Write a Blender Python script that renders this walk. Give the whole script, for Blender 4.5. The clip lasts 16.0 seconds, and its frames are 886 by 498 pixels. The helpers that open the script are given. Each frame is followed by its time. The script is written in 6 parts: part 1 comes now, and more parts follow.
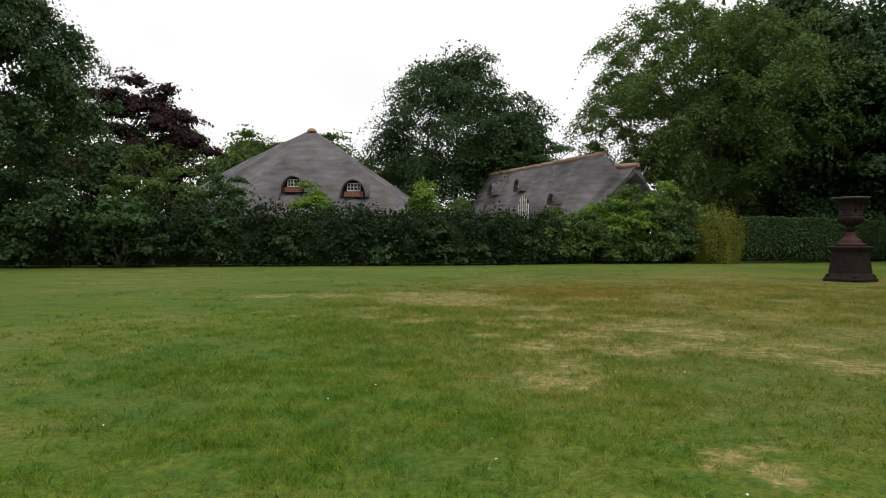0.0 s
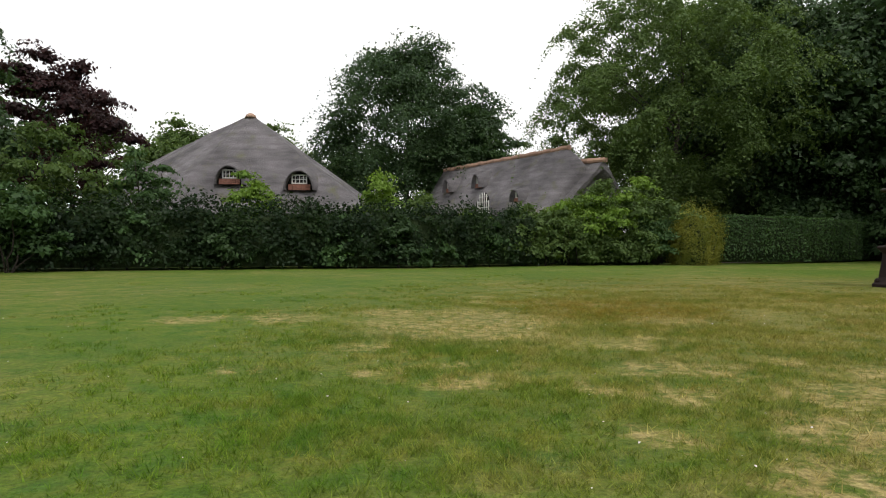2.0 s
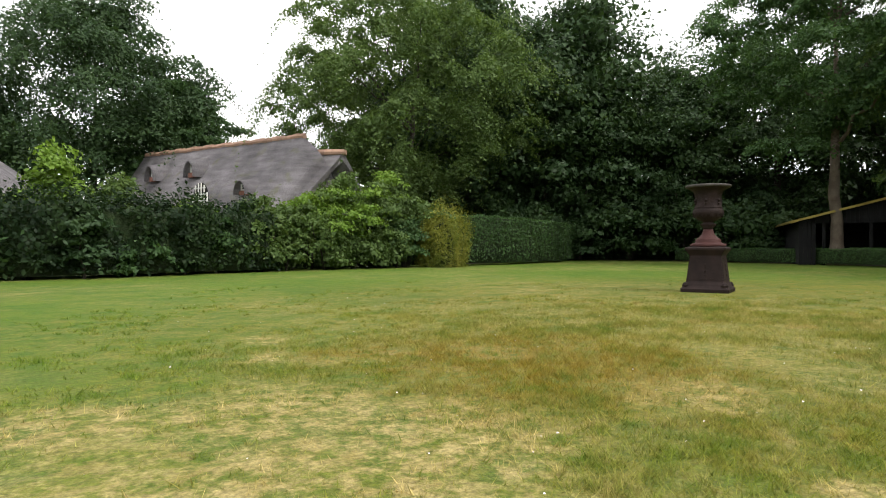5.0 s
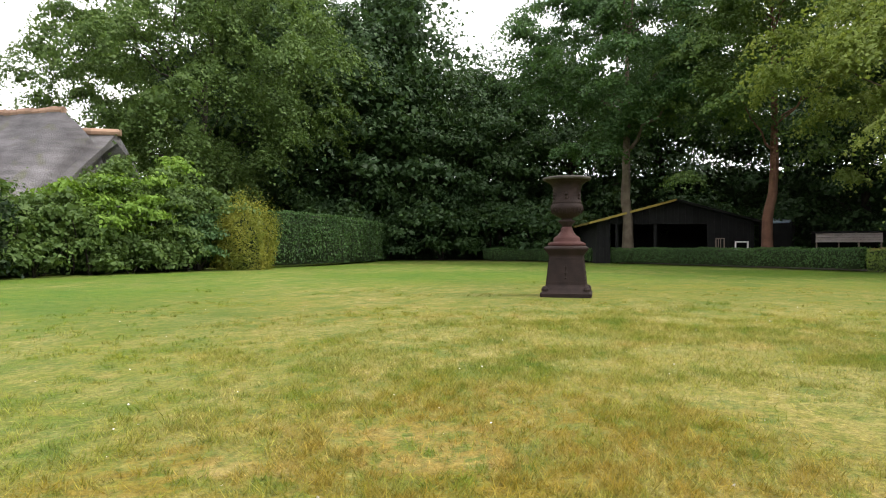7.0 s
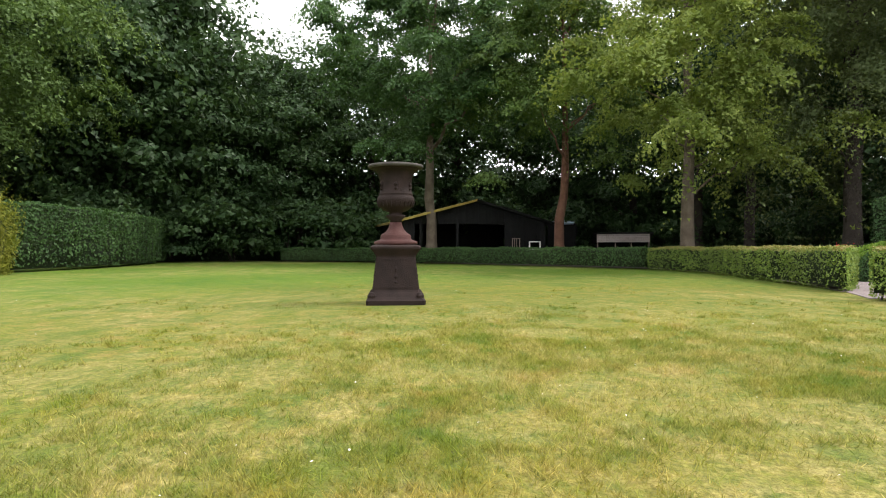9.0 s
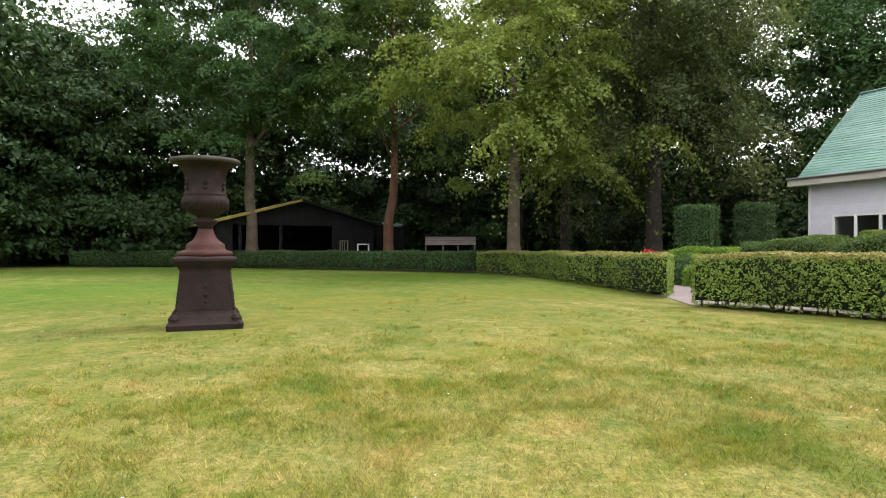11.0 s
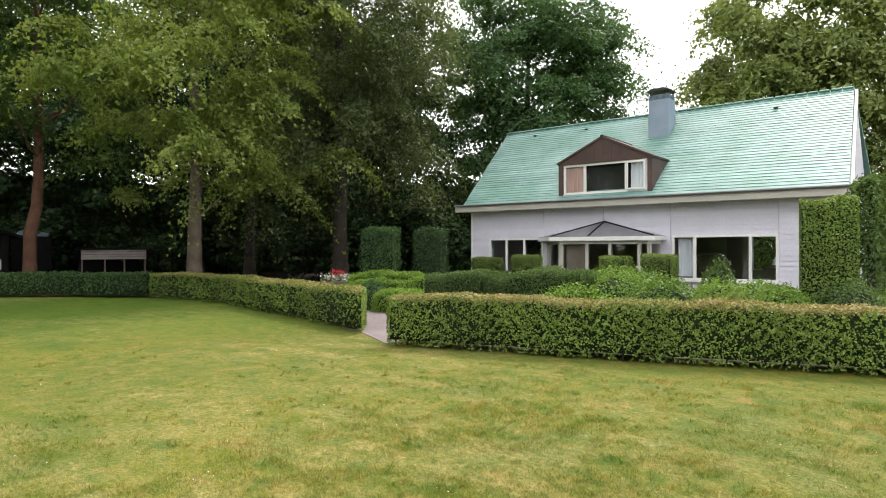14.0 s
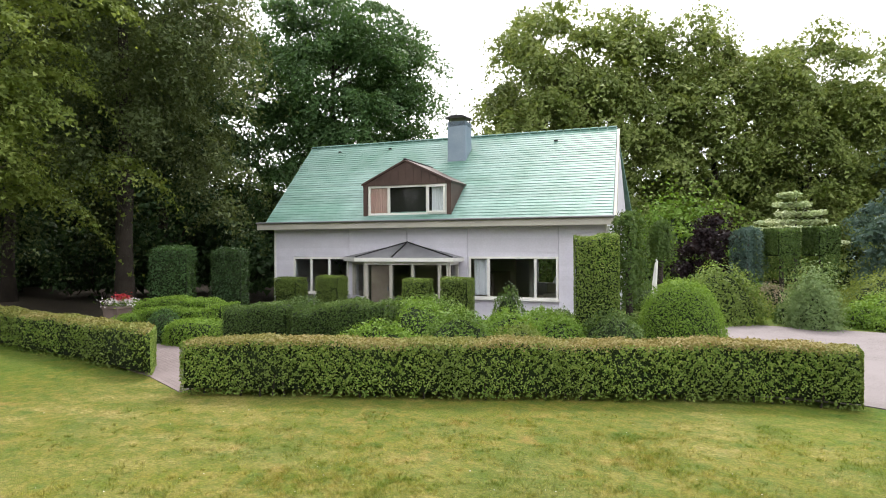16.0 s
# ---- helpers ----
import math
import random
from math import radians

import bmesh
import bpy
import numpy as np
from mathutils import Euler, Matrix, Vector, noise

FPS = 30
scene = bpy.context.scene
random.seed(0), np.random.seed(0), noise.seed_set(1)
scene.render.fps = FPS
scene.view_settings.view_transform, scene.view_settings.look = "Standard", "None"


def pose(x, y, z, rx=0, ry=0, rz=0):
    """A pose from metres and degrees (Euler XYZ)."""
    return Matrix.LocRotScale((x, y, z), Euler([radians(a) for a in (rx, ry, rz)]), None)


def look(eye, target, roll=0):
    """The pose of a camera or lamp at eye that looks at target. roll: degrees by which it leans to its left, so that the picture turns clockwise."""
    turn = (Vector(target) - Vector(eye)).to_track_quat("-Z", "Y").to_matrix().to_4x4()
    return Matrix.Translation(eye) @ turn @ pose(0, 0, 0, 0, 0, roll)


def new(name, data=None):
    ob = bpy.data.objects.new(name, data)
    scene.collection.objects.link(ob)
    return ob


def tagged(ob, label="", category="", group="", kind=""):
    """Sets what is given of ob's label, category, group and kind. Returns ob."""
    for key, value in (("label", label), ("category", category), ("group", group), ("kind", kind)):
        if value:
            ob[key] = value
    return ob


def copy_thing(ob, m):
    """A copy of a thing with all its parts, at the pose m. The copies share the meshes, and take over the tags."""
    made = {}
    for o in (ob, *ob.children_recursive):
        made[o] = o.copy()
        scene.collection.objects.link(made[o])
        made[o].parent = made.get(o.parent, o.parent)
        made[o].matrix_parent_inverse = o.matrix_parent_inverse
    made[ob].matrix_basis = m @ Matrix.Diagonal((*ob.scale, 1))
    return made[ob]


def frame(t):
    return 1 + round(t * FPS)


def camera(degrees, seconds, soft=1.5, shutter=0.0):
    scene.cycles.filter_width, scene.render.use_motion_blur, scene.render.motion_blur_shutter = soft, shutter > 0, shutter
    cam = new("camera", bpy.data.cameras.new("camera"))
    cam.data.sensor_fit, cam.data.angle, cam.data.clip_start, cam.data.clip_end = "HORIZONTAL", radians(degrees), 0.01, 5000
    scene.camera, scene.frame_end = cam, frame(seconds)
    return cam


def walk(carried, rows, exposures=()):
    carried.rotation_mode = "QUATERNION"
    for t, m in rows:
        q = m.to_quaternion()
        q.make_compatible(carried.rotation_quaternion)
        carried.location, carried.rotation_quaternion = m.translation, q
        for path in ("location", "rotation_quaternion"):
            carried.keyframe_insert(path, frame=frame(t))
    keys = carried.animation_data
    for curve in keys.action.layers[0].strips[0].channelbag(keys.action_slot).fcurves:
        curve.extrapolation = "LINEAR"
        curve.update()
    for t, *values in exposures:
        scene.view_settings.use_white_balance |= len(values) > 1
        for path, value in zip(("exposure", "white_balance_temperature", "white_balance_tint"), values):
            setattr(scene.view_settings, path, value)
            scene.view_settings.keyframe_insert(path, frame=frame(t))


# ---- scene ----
cam = camera(70.7, 16.0, soft=1.0)
METRES, EYE, TILT, LEAN, TURN = 15.8, 0.9, 0.0, 0.0, 0.0
ROWS = [
    (0.0, 0.0, 0.0, 0.0, 0.0, -0.26, -0.13),
    (0.5, -0.0139, 0.0578, -0.0014, 0.22, -0.25, -0.13),
    (1.0, -0.0268, 0.1168, -0.002, -0.16, -0.23, -0.14),
    (1.5, -0.0388, 0.1686, -0.0021, -2.17, -0.23, -0.15),
    (2.0, -0.0506, 0.2235, -0.0017, -5.35, -0.2, -0.15),
    (2.5, -0.0586, 0.2736, -0.0012, -9.04, -0.17, -0.12),
    (3.0, -0.0643, 0.3286, -0.0007, -13.78, -0.16, -0.14),
    (3.5, -0.066, 0.3751, -0.0005, -18.1, -0.15, -0.12),
    (6.0, -0.0198, 0.6019, -0.0001, -40.64, -0.08, -0.06),
    (6.5, -0.0015, 0.6378, -0.0002, -45.27, -0.09, -0.06),
    (7.0, 0.019, 0.6701, -0.0004, -49.74, -0.1, -0.0),
    (7.5, 0.0415, 0.6988, -0.0008, -54.11, -0.08, 0.04),
    (8.0, 0.0634, 0.7228, -0.001, -58.74, -0.09, 0.03),
    (8.5, 0.0845, 0.7423, -0.0012, -63.56, -0.1, 0.03),
    (9.0, 0.1044, 0.7576, -0.0012, -68.45, -0.11, 0.04),
    (9.5, 0.123, 0.7687, -0.0011, -72.99, -0.12, 0.06),
    (12.0, 0.1967, 0.7909, 0.0229, -92.11, -0.11, 0.06),
    (12.5, 0.2027, 0.7941, 0.0315, -96.5, -0.1, 0.04),
    (13.0, 0.2072, 0.7964, 0.0394, -101.06, -0.09, 0.03),
    (13.5, 0.2081, 0.7984, 0.0476, -106.79, -0.12, 0.06),
    (14.0, 0.2078, 0.7999, 0.055, -113.09, -0.12, 0.09),
    (14.5, 0.2065, 0.8006, 0.0627, -119.48, -0.12, 0.11),
    (15.0, 0.2043, 0.8007, 0.0719, -124.71, -0.14, 0.15),
    (15.5, 0.2032, 0.8004, 0.0836, -128.59, -0.16, 0.17),
    (16.0, 0.2025, 0.8001, 0.0994, -130.72, -0.17, 0.22),
]
walk(cam, [(t, pose(0, 0, EYE, TILT, LEAN, TURN) @ pose(METRES * x, METRES * y, METRES * z, 90 + pitch, roll, yaw)) for t, x, y, z, yaw, pitch, roll in ROWS],
     exposures=[(0.0, -0.05), (1.5, 0.1), (3.5, 0.5), (6.0, 1.12), (9.0, 1.45), (12.0, 1.45), (14.0, 1.27), (16.0, 1.25)])

# ---- world and sun: a bright overcast sky ----
world = bpy.data.worlds.new("overcast_sky")
scene.world = world
world.use_nodes = True
wn, wl = world.node_tree.nodes, world.node_tree.links
wn.clear()
w_out = wn.new("ShaderNodeOutputWorld")
w_bg = wn.new("ShaderNodeBackground")
w_sky = wn.new("ShaderNodeTexSky")
w_sky.sky_type, w_sky.sun_disc = "NISHITA", False
SUN_UP, SUN_TURN = 55.0, 150.0
w_sky.sun_elevation, w_sky.sun_rotation = radians(SUN_UP), radians(SUN_TURN)
w_sky.air_density, w_sky.dust_density, w_sky.ozone_density = 1.0, 4.0, 1.0
w_co = wn.new("ShaderNodeTexCoord")
w_noise = wn.new("ShaderNodeTexNoise")
w_noise.inputs["Scale"].default_value, w_noise.inputs["Detail"].default_value = 1.6, 4.0
w_ramp = wn.new("ShaderNodeValToRGB")
w_ramp.color_ramp.elements[0].position, w_ramp.color_ramp.elements[0].color = 0.35, (11.8, 11.9, 12.2, 1)
w_ramp.color_ramp.elements[1].position, w_ramp.color_ramp.elements[1].color = 0.6, (15.2, 15.0, 14.8, 1)
w_mix = wn.new("ShaderNodeMix")
w_mix.data_type = "RGBA"
w_mix.inputs["Factor"].default_value = 0.9
wl.new(w_co.outputs["Generated"], w_noise.inputs["Vector"])
wl.new(w_noise.outputs["Fac"], w_ramp.inputs["Fac"])
wl.new(w_sky.outputs["Color"], w_mix.inputs["A"])
wl.new(w_ramp.outputs["Color"], w_mix.inputs["B"])
wl.new(w_mix.outputs["Result"], w_bg.inputs["Color"])
w_bg.inputs["Strength"].default_value = 0.08
wl.new(w_bg.outputs["Background"], w_out.inputs["Surface"])

sun = new("sun", bpy.data.lights.new("sun", "SUN"))
sun.data.energy, sun.data.angle, sun.data.color = 1.3, radians(14), (1.0, 0.96, 0.9)
a, e = radians(SUN_TURN), radians(SUN_UP)
sun.matrix_world = look((0, 0, 40), Vector((0, 0, 40)) - Vector((math.sin(a) * math.cos(e), math.cos(a) * math.cos(e), math.sin(e))))

# ---- materials ----


def material(name):
    m = bpy.data.materials.new(name)
    m.use_nodes = True
    nt = m.node_tree
    return m, nt, nt.nodes["Principled BSDF"]


def node(nt, kind, **inputs):
    n = nt.nodes.new(kind)
    for k, v in inputs.items():
        n.inputs[k].default_value = v
    return n


def mixed(nt, fac, a, b, blend="MIX"):
    """A colour mix; fac, a, b are sockets or values."""
    n = nt.nodes.new("ShaderNodeMix")
    n.data_type, n.blend_type = "RGBA", blend
    for key, v in (("Factor", fac), ("A", a), ("B", b)):
        if isinstance(v, bpy.types.NodeSocket):
            nt.links.new(v, n.inputs[key])
        elif key == "Factor":
            n.inputs[key].default_value = v
        else:
            n.inputs[key].default_value = (*v, 1) if len(v) == 3 else v
    return n.outputs["Result"]


def position(nt):
    return nt.nodes.new("ShaderNodeNewGeometry").outputs["Position"]


def noised(nt, vec, scale, detail=3.0, lo=0.35, hi=0.65, rough=0.5):
    """Noise squeezed to 0..1 between lo and hi."""
    n = node(nt, "ShaderNodeTexNoise", Scale=scale, Detail=detail, Roughness=rough)
    nt.links.new(vec, n.inputs["Vector"])
    r = nt.nodes.new("ShaderNodeMapRange")
    r.inputs["From Min"].default_value, r.inputs["From Max"].default_value = lo, hi
    nt.links.new(n.outputs["Fac"], r.inputs["Value"])
    return r.outputs["Result"]


def bumped(nt, bsdf, height, strength=0.4, dist=0.02):
    b = node(nt, "ShaderNodeBump", Strength=strength, Distance=dist)
    nt.links.new(height, b.inputs["Height"])
    nt.links.new(b.outputs["Normal"], bsdf.inputs["Normal"])


def plain(name, c1, c2, scale=3.0, fine=40.0, rough=0.6, metal=0.0, bump=0.2, dist=0.01, vary=0.0, spec=0.4):
    """Two-tone surface with coarse stains and fine grain; vary: brightness change from piece to piece."""
    m, nt, b = material(name)
    p = nt.nodes.new("ShaderNodeTexCoord").outputs["Object"]
    coarse, grain = noised(nt, p, scale, 5.0), noised(nt, p, fine, 2.0, 0.3, 0.7)
    col = mixed(nt, coarse, c1, c2)
    half = nt.nodes.new("ShaderNodeMath")
    half.operation = "MULTIPLY"
    half.inputs[1].default_value = 0.25
    nt.links.new(grain, half.inputs[0])
    col = mixed(nt, half.outputs[0], col, tuple(v * 0.6 for v in c1))
    if vary:
        info = nt.nodes.new("ShaderNodeObjectInfo")
        hsv = nt.nodes.new("ShaderNodeHueSaturation")
        r = nt.nodes.new("ShaderNodeMapRange")
        r.inputs["To Min"].default_value, r.inputs["To Max"].default_value = 1 - vary, 1 + vary
        nt.links.new(info.outputs["Random"], r.inputs["Value"])
        nt.links.new(r.outputs["Result"], hsv.inputs["Value"])
        nt.links.new(col, hsv.inputs["Color"])
        col = hsv.outputs["Color"]
    nt.links.new(col, b.inputs["Base Color"])
    b.inputs["Roughness"].default_value, b.inputs["Metallic"].default_value, b.inputs["Specular IOR Level"].default_value = rough, metal, spec
    if bump:
        bumped(nt, b, grain, bump, dist)
    return m


def leaf(name, c1, c2, c3=None, through_light=0.35, rough=0.5):
    """Foliage: colour changes leaf by leaf and over the crown; part of the light shines through."""
    m, nt, b = material(name)
    geo = nt.nodes.new("ShaderNodeNewGeometry")
    col = mixed(nt, geo.outputs["Random Per Island"], c1, c2)
    big = noised(nt, geo.outputs["Position"], 0.55, 3.0, 0.4, 0.62)
    col = mixed(nt, big, col, c3 or tuple(v * 0.75 for v in c1))
    nt.links.new(col, b.inputs["Base Color"])
    b.inputs["Roughness"].default_value = rough
    b.inputs["Specular IOR Level"].default_value = 0.18
    tr = nt.nodes.new("ShaderNodeBsdfTranslucent")
    warm = mixed(nt, 1.0, col, (1.15, 1.1, 0.6), "MULTIPLY")
    nt.links.new(warm, tr.inputs["Color"])
    mx = nt.nodes.new("ShaderNodeMixShader")
    mx.inputs[0].default_value = through_light
    nt.links.new(b.outputs[0], mx.inputs[1])
    nt.links.new(tr.outputs[0], mx.inputs[2])
    nt.links.new(mx.outputs[0], nt.nodes["Material Output"].inputs["Surface"])
    return m


# bare, straw-coloured and rust-coloured spots of the lawn: x, y, radius
STRAW = [(0.3, 11.6, 0.6), (-0.7, 11.7, 0.5), (2.6, 10.6, 0.5), (1.6, 5.4, 0.35), (2.7, 5.2, 0.35), (2.2, 6.9, 0.35), (1.3, 2.7, 0.2), (3.2, 4.6, 0.4), (4.4, 6.4, 0.6), (5.8, 7.4, 0.5), (4.2, 8.3, 0.6), (2.2, 5.6, 0.35), (3.3, 5.6, 0.3), (10.6, 12.2, 0.5), (5.6, 10.2, 0.4), (0.7, 4.2, 0.35), (-0.1, 10.4, 1.05), (0.8, 10.8, 0.75), (2.7, 6.5, 0.5), (1.3, 9.0, 0.32), (1.7, 9.3, 0.22), (3.8, 10.4, 0.5), (-2.0, 11.3, 0.5), (-1.0, 9.0, 0.28), (1.0, 7.8, 0.25), (4.3, 16.0, 0.5), (2.4, 12.4, 0.32), (4.1, 11.1, 0.4), (4.6, 12.8, 0.3), (7.2, 18.2, 0.6), (4.3, 11.8, 0.25), (9.6, 14.4, 0.45), (8.0, 13.3, 0.4), (8.6, 11.4, 0.4), (7.4, 14.8, 0.4), (8.0, 10.5, 0.35), (11.6, 13.0, 0.5), (5.6, 13.6, 0.5), (6.4, 12.0, 0.4), (5.3, 14.9, 0.5),
         (1.5, 7.8, 0.24), (2.2, 8.1, 0.24), (0.5, 7.2, 0.15), (0.1, 7.6, 0.07), (-0.2, 7.5, 0.19), (-0.9, 7.8, 0.14), (-0.3, 8.1, 0.12), (-0.6, 8.1, 0.1), (1.4, 8.9, 0.27), (4.2, 11.1, 0.68), (-1.9, 8.0, 0.15), (-2.0, 11.0, 0.34), (-3.1, 11.2, 0.39), (0.7, 13.2, 0.29), (1.0, 12.9, 0.24), (0.9, 14.2, 0.22), (5.6, 12.2, 0.65), (5.4, 11.3, 0.41), (4.1, 11.7, 0.27), (1.7, 13.0, 0.2), (2.4, 12.8, 0.24), (1.0, 4.8, 0.22), (0.4, 9.6, 0.51), (0.8, 5.5, 0.24), (2.5, 6.6, 0.41), (0.9, 5.6, 0.3), (1.4, 6.2, 0.35), (0.5, 6.3, 0.22), (1.9, 6.9, 0.35), (2.6, 7.5, 0.4), (0.9, 7.0, 0.22)]
RUST = [(2.5, 12.0, 1.4), (3.1, 12.7, 0.6), (1.4, 13.1, 0.45)]


def lawn_colour(nt):
    """The mown lawn's patchy green, straw and rust, by place on the ground."""
    p = position(nt)
    green = mixed(nt, noised(nt, p, 0.35, 4.0), (0.086, 0.142, 0.016), (0.136, 0.182, 0.020))
    green = mixed(nt, noised(nt, p, 5.0, 8.0, 0.42, 0.64, 0.68), green, (0.190, 0.196, 0.036))
    green = mixed(nt, noised(nt, p, 0.7, 6.0, 0.48, 0.74), green, (0.078, 0.138, 0.020))
    green = mixed(nt, noised(nt, p, 2.6, 9.0, 0.50, 0.66, 0.66), green, (0.076, 0.142, 0.020))
    tan = nt.nodes.new("ShaderNodeMath")
    tan.operation = "MULTIPLY"
    nt.links.new(noised(nt, p, 1.6, 10.0, 0.56, 0.68, 0.66), tan.inputs[0])
    nt.links.new(noised(nt, p, 0.22, 2.0, 0.38, 0.56), tan.inputs[1])
    green = mixed(nt, tan.outputs[0], green, (0.240, 0.205, 0.056))
    d = nt.nodes.new("ShaderNodeVectorMath")
    d.operation = "DISTANCE"
    d.inputs[1].default_value = (6.0, 12.5, 0.0)
    nt.links.new(p, d.inputs[0])
    k = nt.nodes.new("ShaderNodeMapRange")
    k.inputs["From Min"].default_value, k.inputs["From Max"].default_value = 9.0, 3.0
    nt.links.new(d.outputs["Value"], k.inputs["Value"])
    e = nt.nodes.new("ShaderNodeVectorMath")
    e.operation = "DISTANCE"
    e.inputs[1].default_value = (9.5, 11.5, 0.0)
    nt.links.new(p, e.inputs[0])
    olive = nt.nodes.new("ShaderNodeMapRange")
    olive.inputs["From Min"].default_value, olive.inputs["From Max"].default_value = 12.5, 7.0
    nt.links.new(e.outputs["Value"], olive.inputs["Value"])
    green = mixed(nt, olive.outputs["Result"], mixed(nt, 1.0, green, (0.86, 1.02, 0.86), "MULTIPLY"), mixed(nt, 1.0, green, (1.17, 0.96, 1.15), "MULTIPLY"))
    wide = nt.nodes.new("ShaderNodeMath")
    wide.operation = "MAXIMUM"
    nt.links.new(noised(nt, p, 0.16, 2.0, 0.42, 0.62), wide.inputs[0])
    nt.links.new(k.outputs["Result"], wide.inputs[1])
    turn = nt.nodes.new("ShaderNodeMapping")
    turn.vector_type = "TEXTURE"
    turn.inputs["Rotation"].default_value = (0, 0, radians(26))
    turn.inputs["Scale"].default_value = (1.5, 0.8, 1.0)
    nt.links.new(p, turn.inputs["Vector"])
    coarse, fine = noised(nt, turn.outputs["Vector"], 1.5, 9.0, 0.40, 0.62, 0.66), noised(nt, turn.outputs["Vector"], 15.0, 8.0, 0.36, 0.60, 0.7)
    dm = nt.nodes.new("ShaderNodeMath")
    dm.operation = "MULTIPLY"
    nt.links.new(coarse, dm.inputs[0])
    nt.links.new(fine, dm.inputs[1])
    part_dry = nt.nodes.new("ShaderNodeMath")
    part_dry.operation = "MULTIPLY"
    part_dry.inputs[1].default_value = 0.75
    nt.links.new(dm.outputs[0], part_dry.inputs[0])
    dry = part_dry.outputs[0]
    m = nt.nodes.new("ShaderNodeMath")
    m.operation = "MULTIPLY"
    nt.links.new(wide.outputs[0], m.inputs[0])
    nt.links.new(dry, m.inputs[1])
    fac = m.outputs[0]
    rust = None
    wobble = node(nt, "ShaderNodeTexNoise", Scale=1.8, Detail=10.0, Roughness=0.66)
    nt.links.new(p, wobble.inputs["Vector"])
    off = nt.nodes.new("ShaderNodeVectorMath")
    off.operation = "MULTIPLY_ADD"
    off.inputs[1].default_value, off.inputs[2].default_value = (1.5, 1.5, 0.0), (-0.75, -0.75, 0.0)
    nt.links.new(wobble.outputs["Color"], off.inputs[0])
    bent = nt.nodes.new("ShaderNodeVectorMath")
    bent.operation = "ADD"
    nt.links.new(p, bent.inputs[0])
    nt.links.new(off.outputs[0], bent.inputs[1])
    for spots, which in ((STRAW, 0), (RUST, 1)):
        total = None
        for x, y, r in spots:
            d = nt.nodes.new("ShaderNodeVectorMath")
            d.operation = "DISTANCE"
            d.inputs[1].default_value = (x, y, 0.02)
            nt.links.new(bent.outputs[0], d.inputs[0])
            k = nt.nodes.new("ShaderNodeMapRange")
            k.inputs["From Min"].default_value, k.inputs["From Max"].default_value = r * 1.45, r * 0.55
            k.inputs["To Max"].default_value = 1.0 if x < 3.6 else 0.5
            nt.links.new(d.outputs["Value"], k.inputs["Value"])
            if total is None:
                total = k.outputs["Result"]
            else:
                s = nt.nodes.new("ShaderNodeMath")
                s.operation = "MAXIMUM"
                nt.links.new(total, s.inputs[0])
                nt.links.new(k.outputs["Result"], s.inputs[1])
                total = s.outputs[0]
        broken = nt.nodes.new("ShaderNodeMath")
        broken.operation = "MULTIPLY"
        nt.links.new(total, broken.inputs[0])
        nt.links.new(noised(nt, p, 7.0, 10.0, 0.42, 0.56, 0.72), broken.inputs[1])
        if which == 0:
            s = nt.nodes.new("ShaderNodeMath")
            s.operation = "MAXIMUM"
            nt.links.new(fac, s.inputs[0])
            nt.links.new(broken.outputs[0], s.inputs[1])
            fac = s.outputs[0]
        else:
            rust = broken.outputs[0]
    straw = mixed(nt, noised(nt, p, 5.0, 4.0), (0.30, 0.238, 0.085), (0.43, 0.340, 0.155))
    col = mixed(nt, fac, green, straw)
    rs = nt.nodes.new("ShaderNodeMath")
    rs.operation = "MULTIPLY"
    rs.inputs[1].default_value = 0.7
    nt.links.new(rust, rs.inputs[0])
    col = mixed(nt, rs.outputs[0], col, (0.21, 0.135, 0.02))
    tuft = noised(nt, p, 26.0, 6.0, 0.36, 0.64, 0.72)
    return mixed(nt, tuft, mixed(nt, 1.0, col, (0.70, 0.74, 0.70), "MULTIPLY"), mixed(nt, 1.0, col, (1.44, 1.46, 1.40), "MULTIPLY")), p


def lawn_material():
    m, nt, b = material("lawn")
    col, p = lawn_colour(nt)
    grain = noised(nt, p, 60.0, 3.0, 0.3, 0.7)
    mid = noised(nt, p, 14.0, 4.0, 0.3, 0.7)
    dark = nt.nodes.new("ShaderNodeMath")
    dark.operation = "MULTIPLY"
    nt.links.new(grain, dark.inputs[0])
    nt.links.new(mid, dark.inputs[1])
    col = mixed(nt, dark.outputs[0], mixed(nt, 1.0, col, (0.72, 0.72, 0.66), "MULTIPLY"), col)
    nt.links.new(col, b.inputs["Base Color"])
    b.inputs["Roughness"].default_value = 0.85
    b.inputs["Specular IOR Level"].default_value = 0.15
    bumped(nt, b, grain, 0.6, 0.03)
    return m


def blade_material():
    m, nt, b = material("grass_blade")
    col, p = lawn_colour(nt)
    geo = nt.nodes.new("ShaderNodeNewGeometry")
    col = mixed(nt, geo.outputs["Random Per Island"], mixed(nt, 1.0, col, (0.95, 1.0, 0.85), "MULTIPLY"), mixed(nt, 1.0, col, (1.5, 1.45, 1.5), "MULTIPLY"))
    nt.links.new(col, b.inputs["Base Color"])
    b.inputs["Roughness"].default_value = 0.6
    b.inputs["Specular IOR Level"].default_value = 0.05
    tr = nt.nodes.new("ShaderNodeBsdfTranslucent")
    nt.links.new(col, tr.inputs["Color"])
    mx = nt.nodes.new("ShaderNodeMixShader")
    mx.inputs[0].default_value = 0.35
    nt.links.new(b.outputs[0], mx.inputs[1])
    nt.links.new(tr.outputs[0], mx.inputs[2])
    nt.links.new(mx.outputs[0], nt.nodes["Material Output"].inputs["Surface"])
    return m


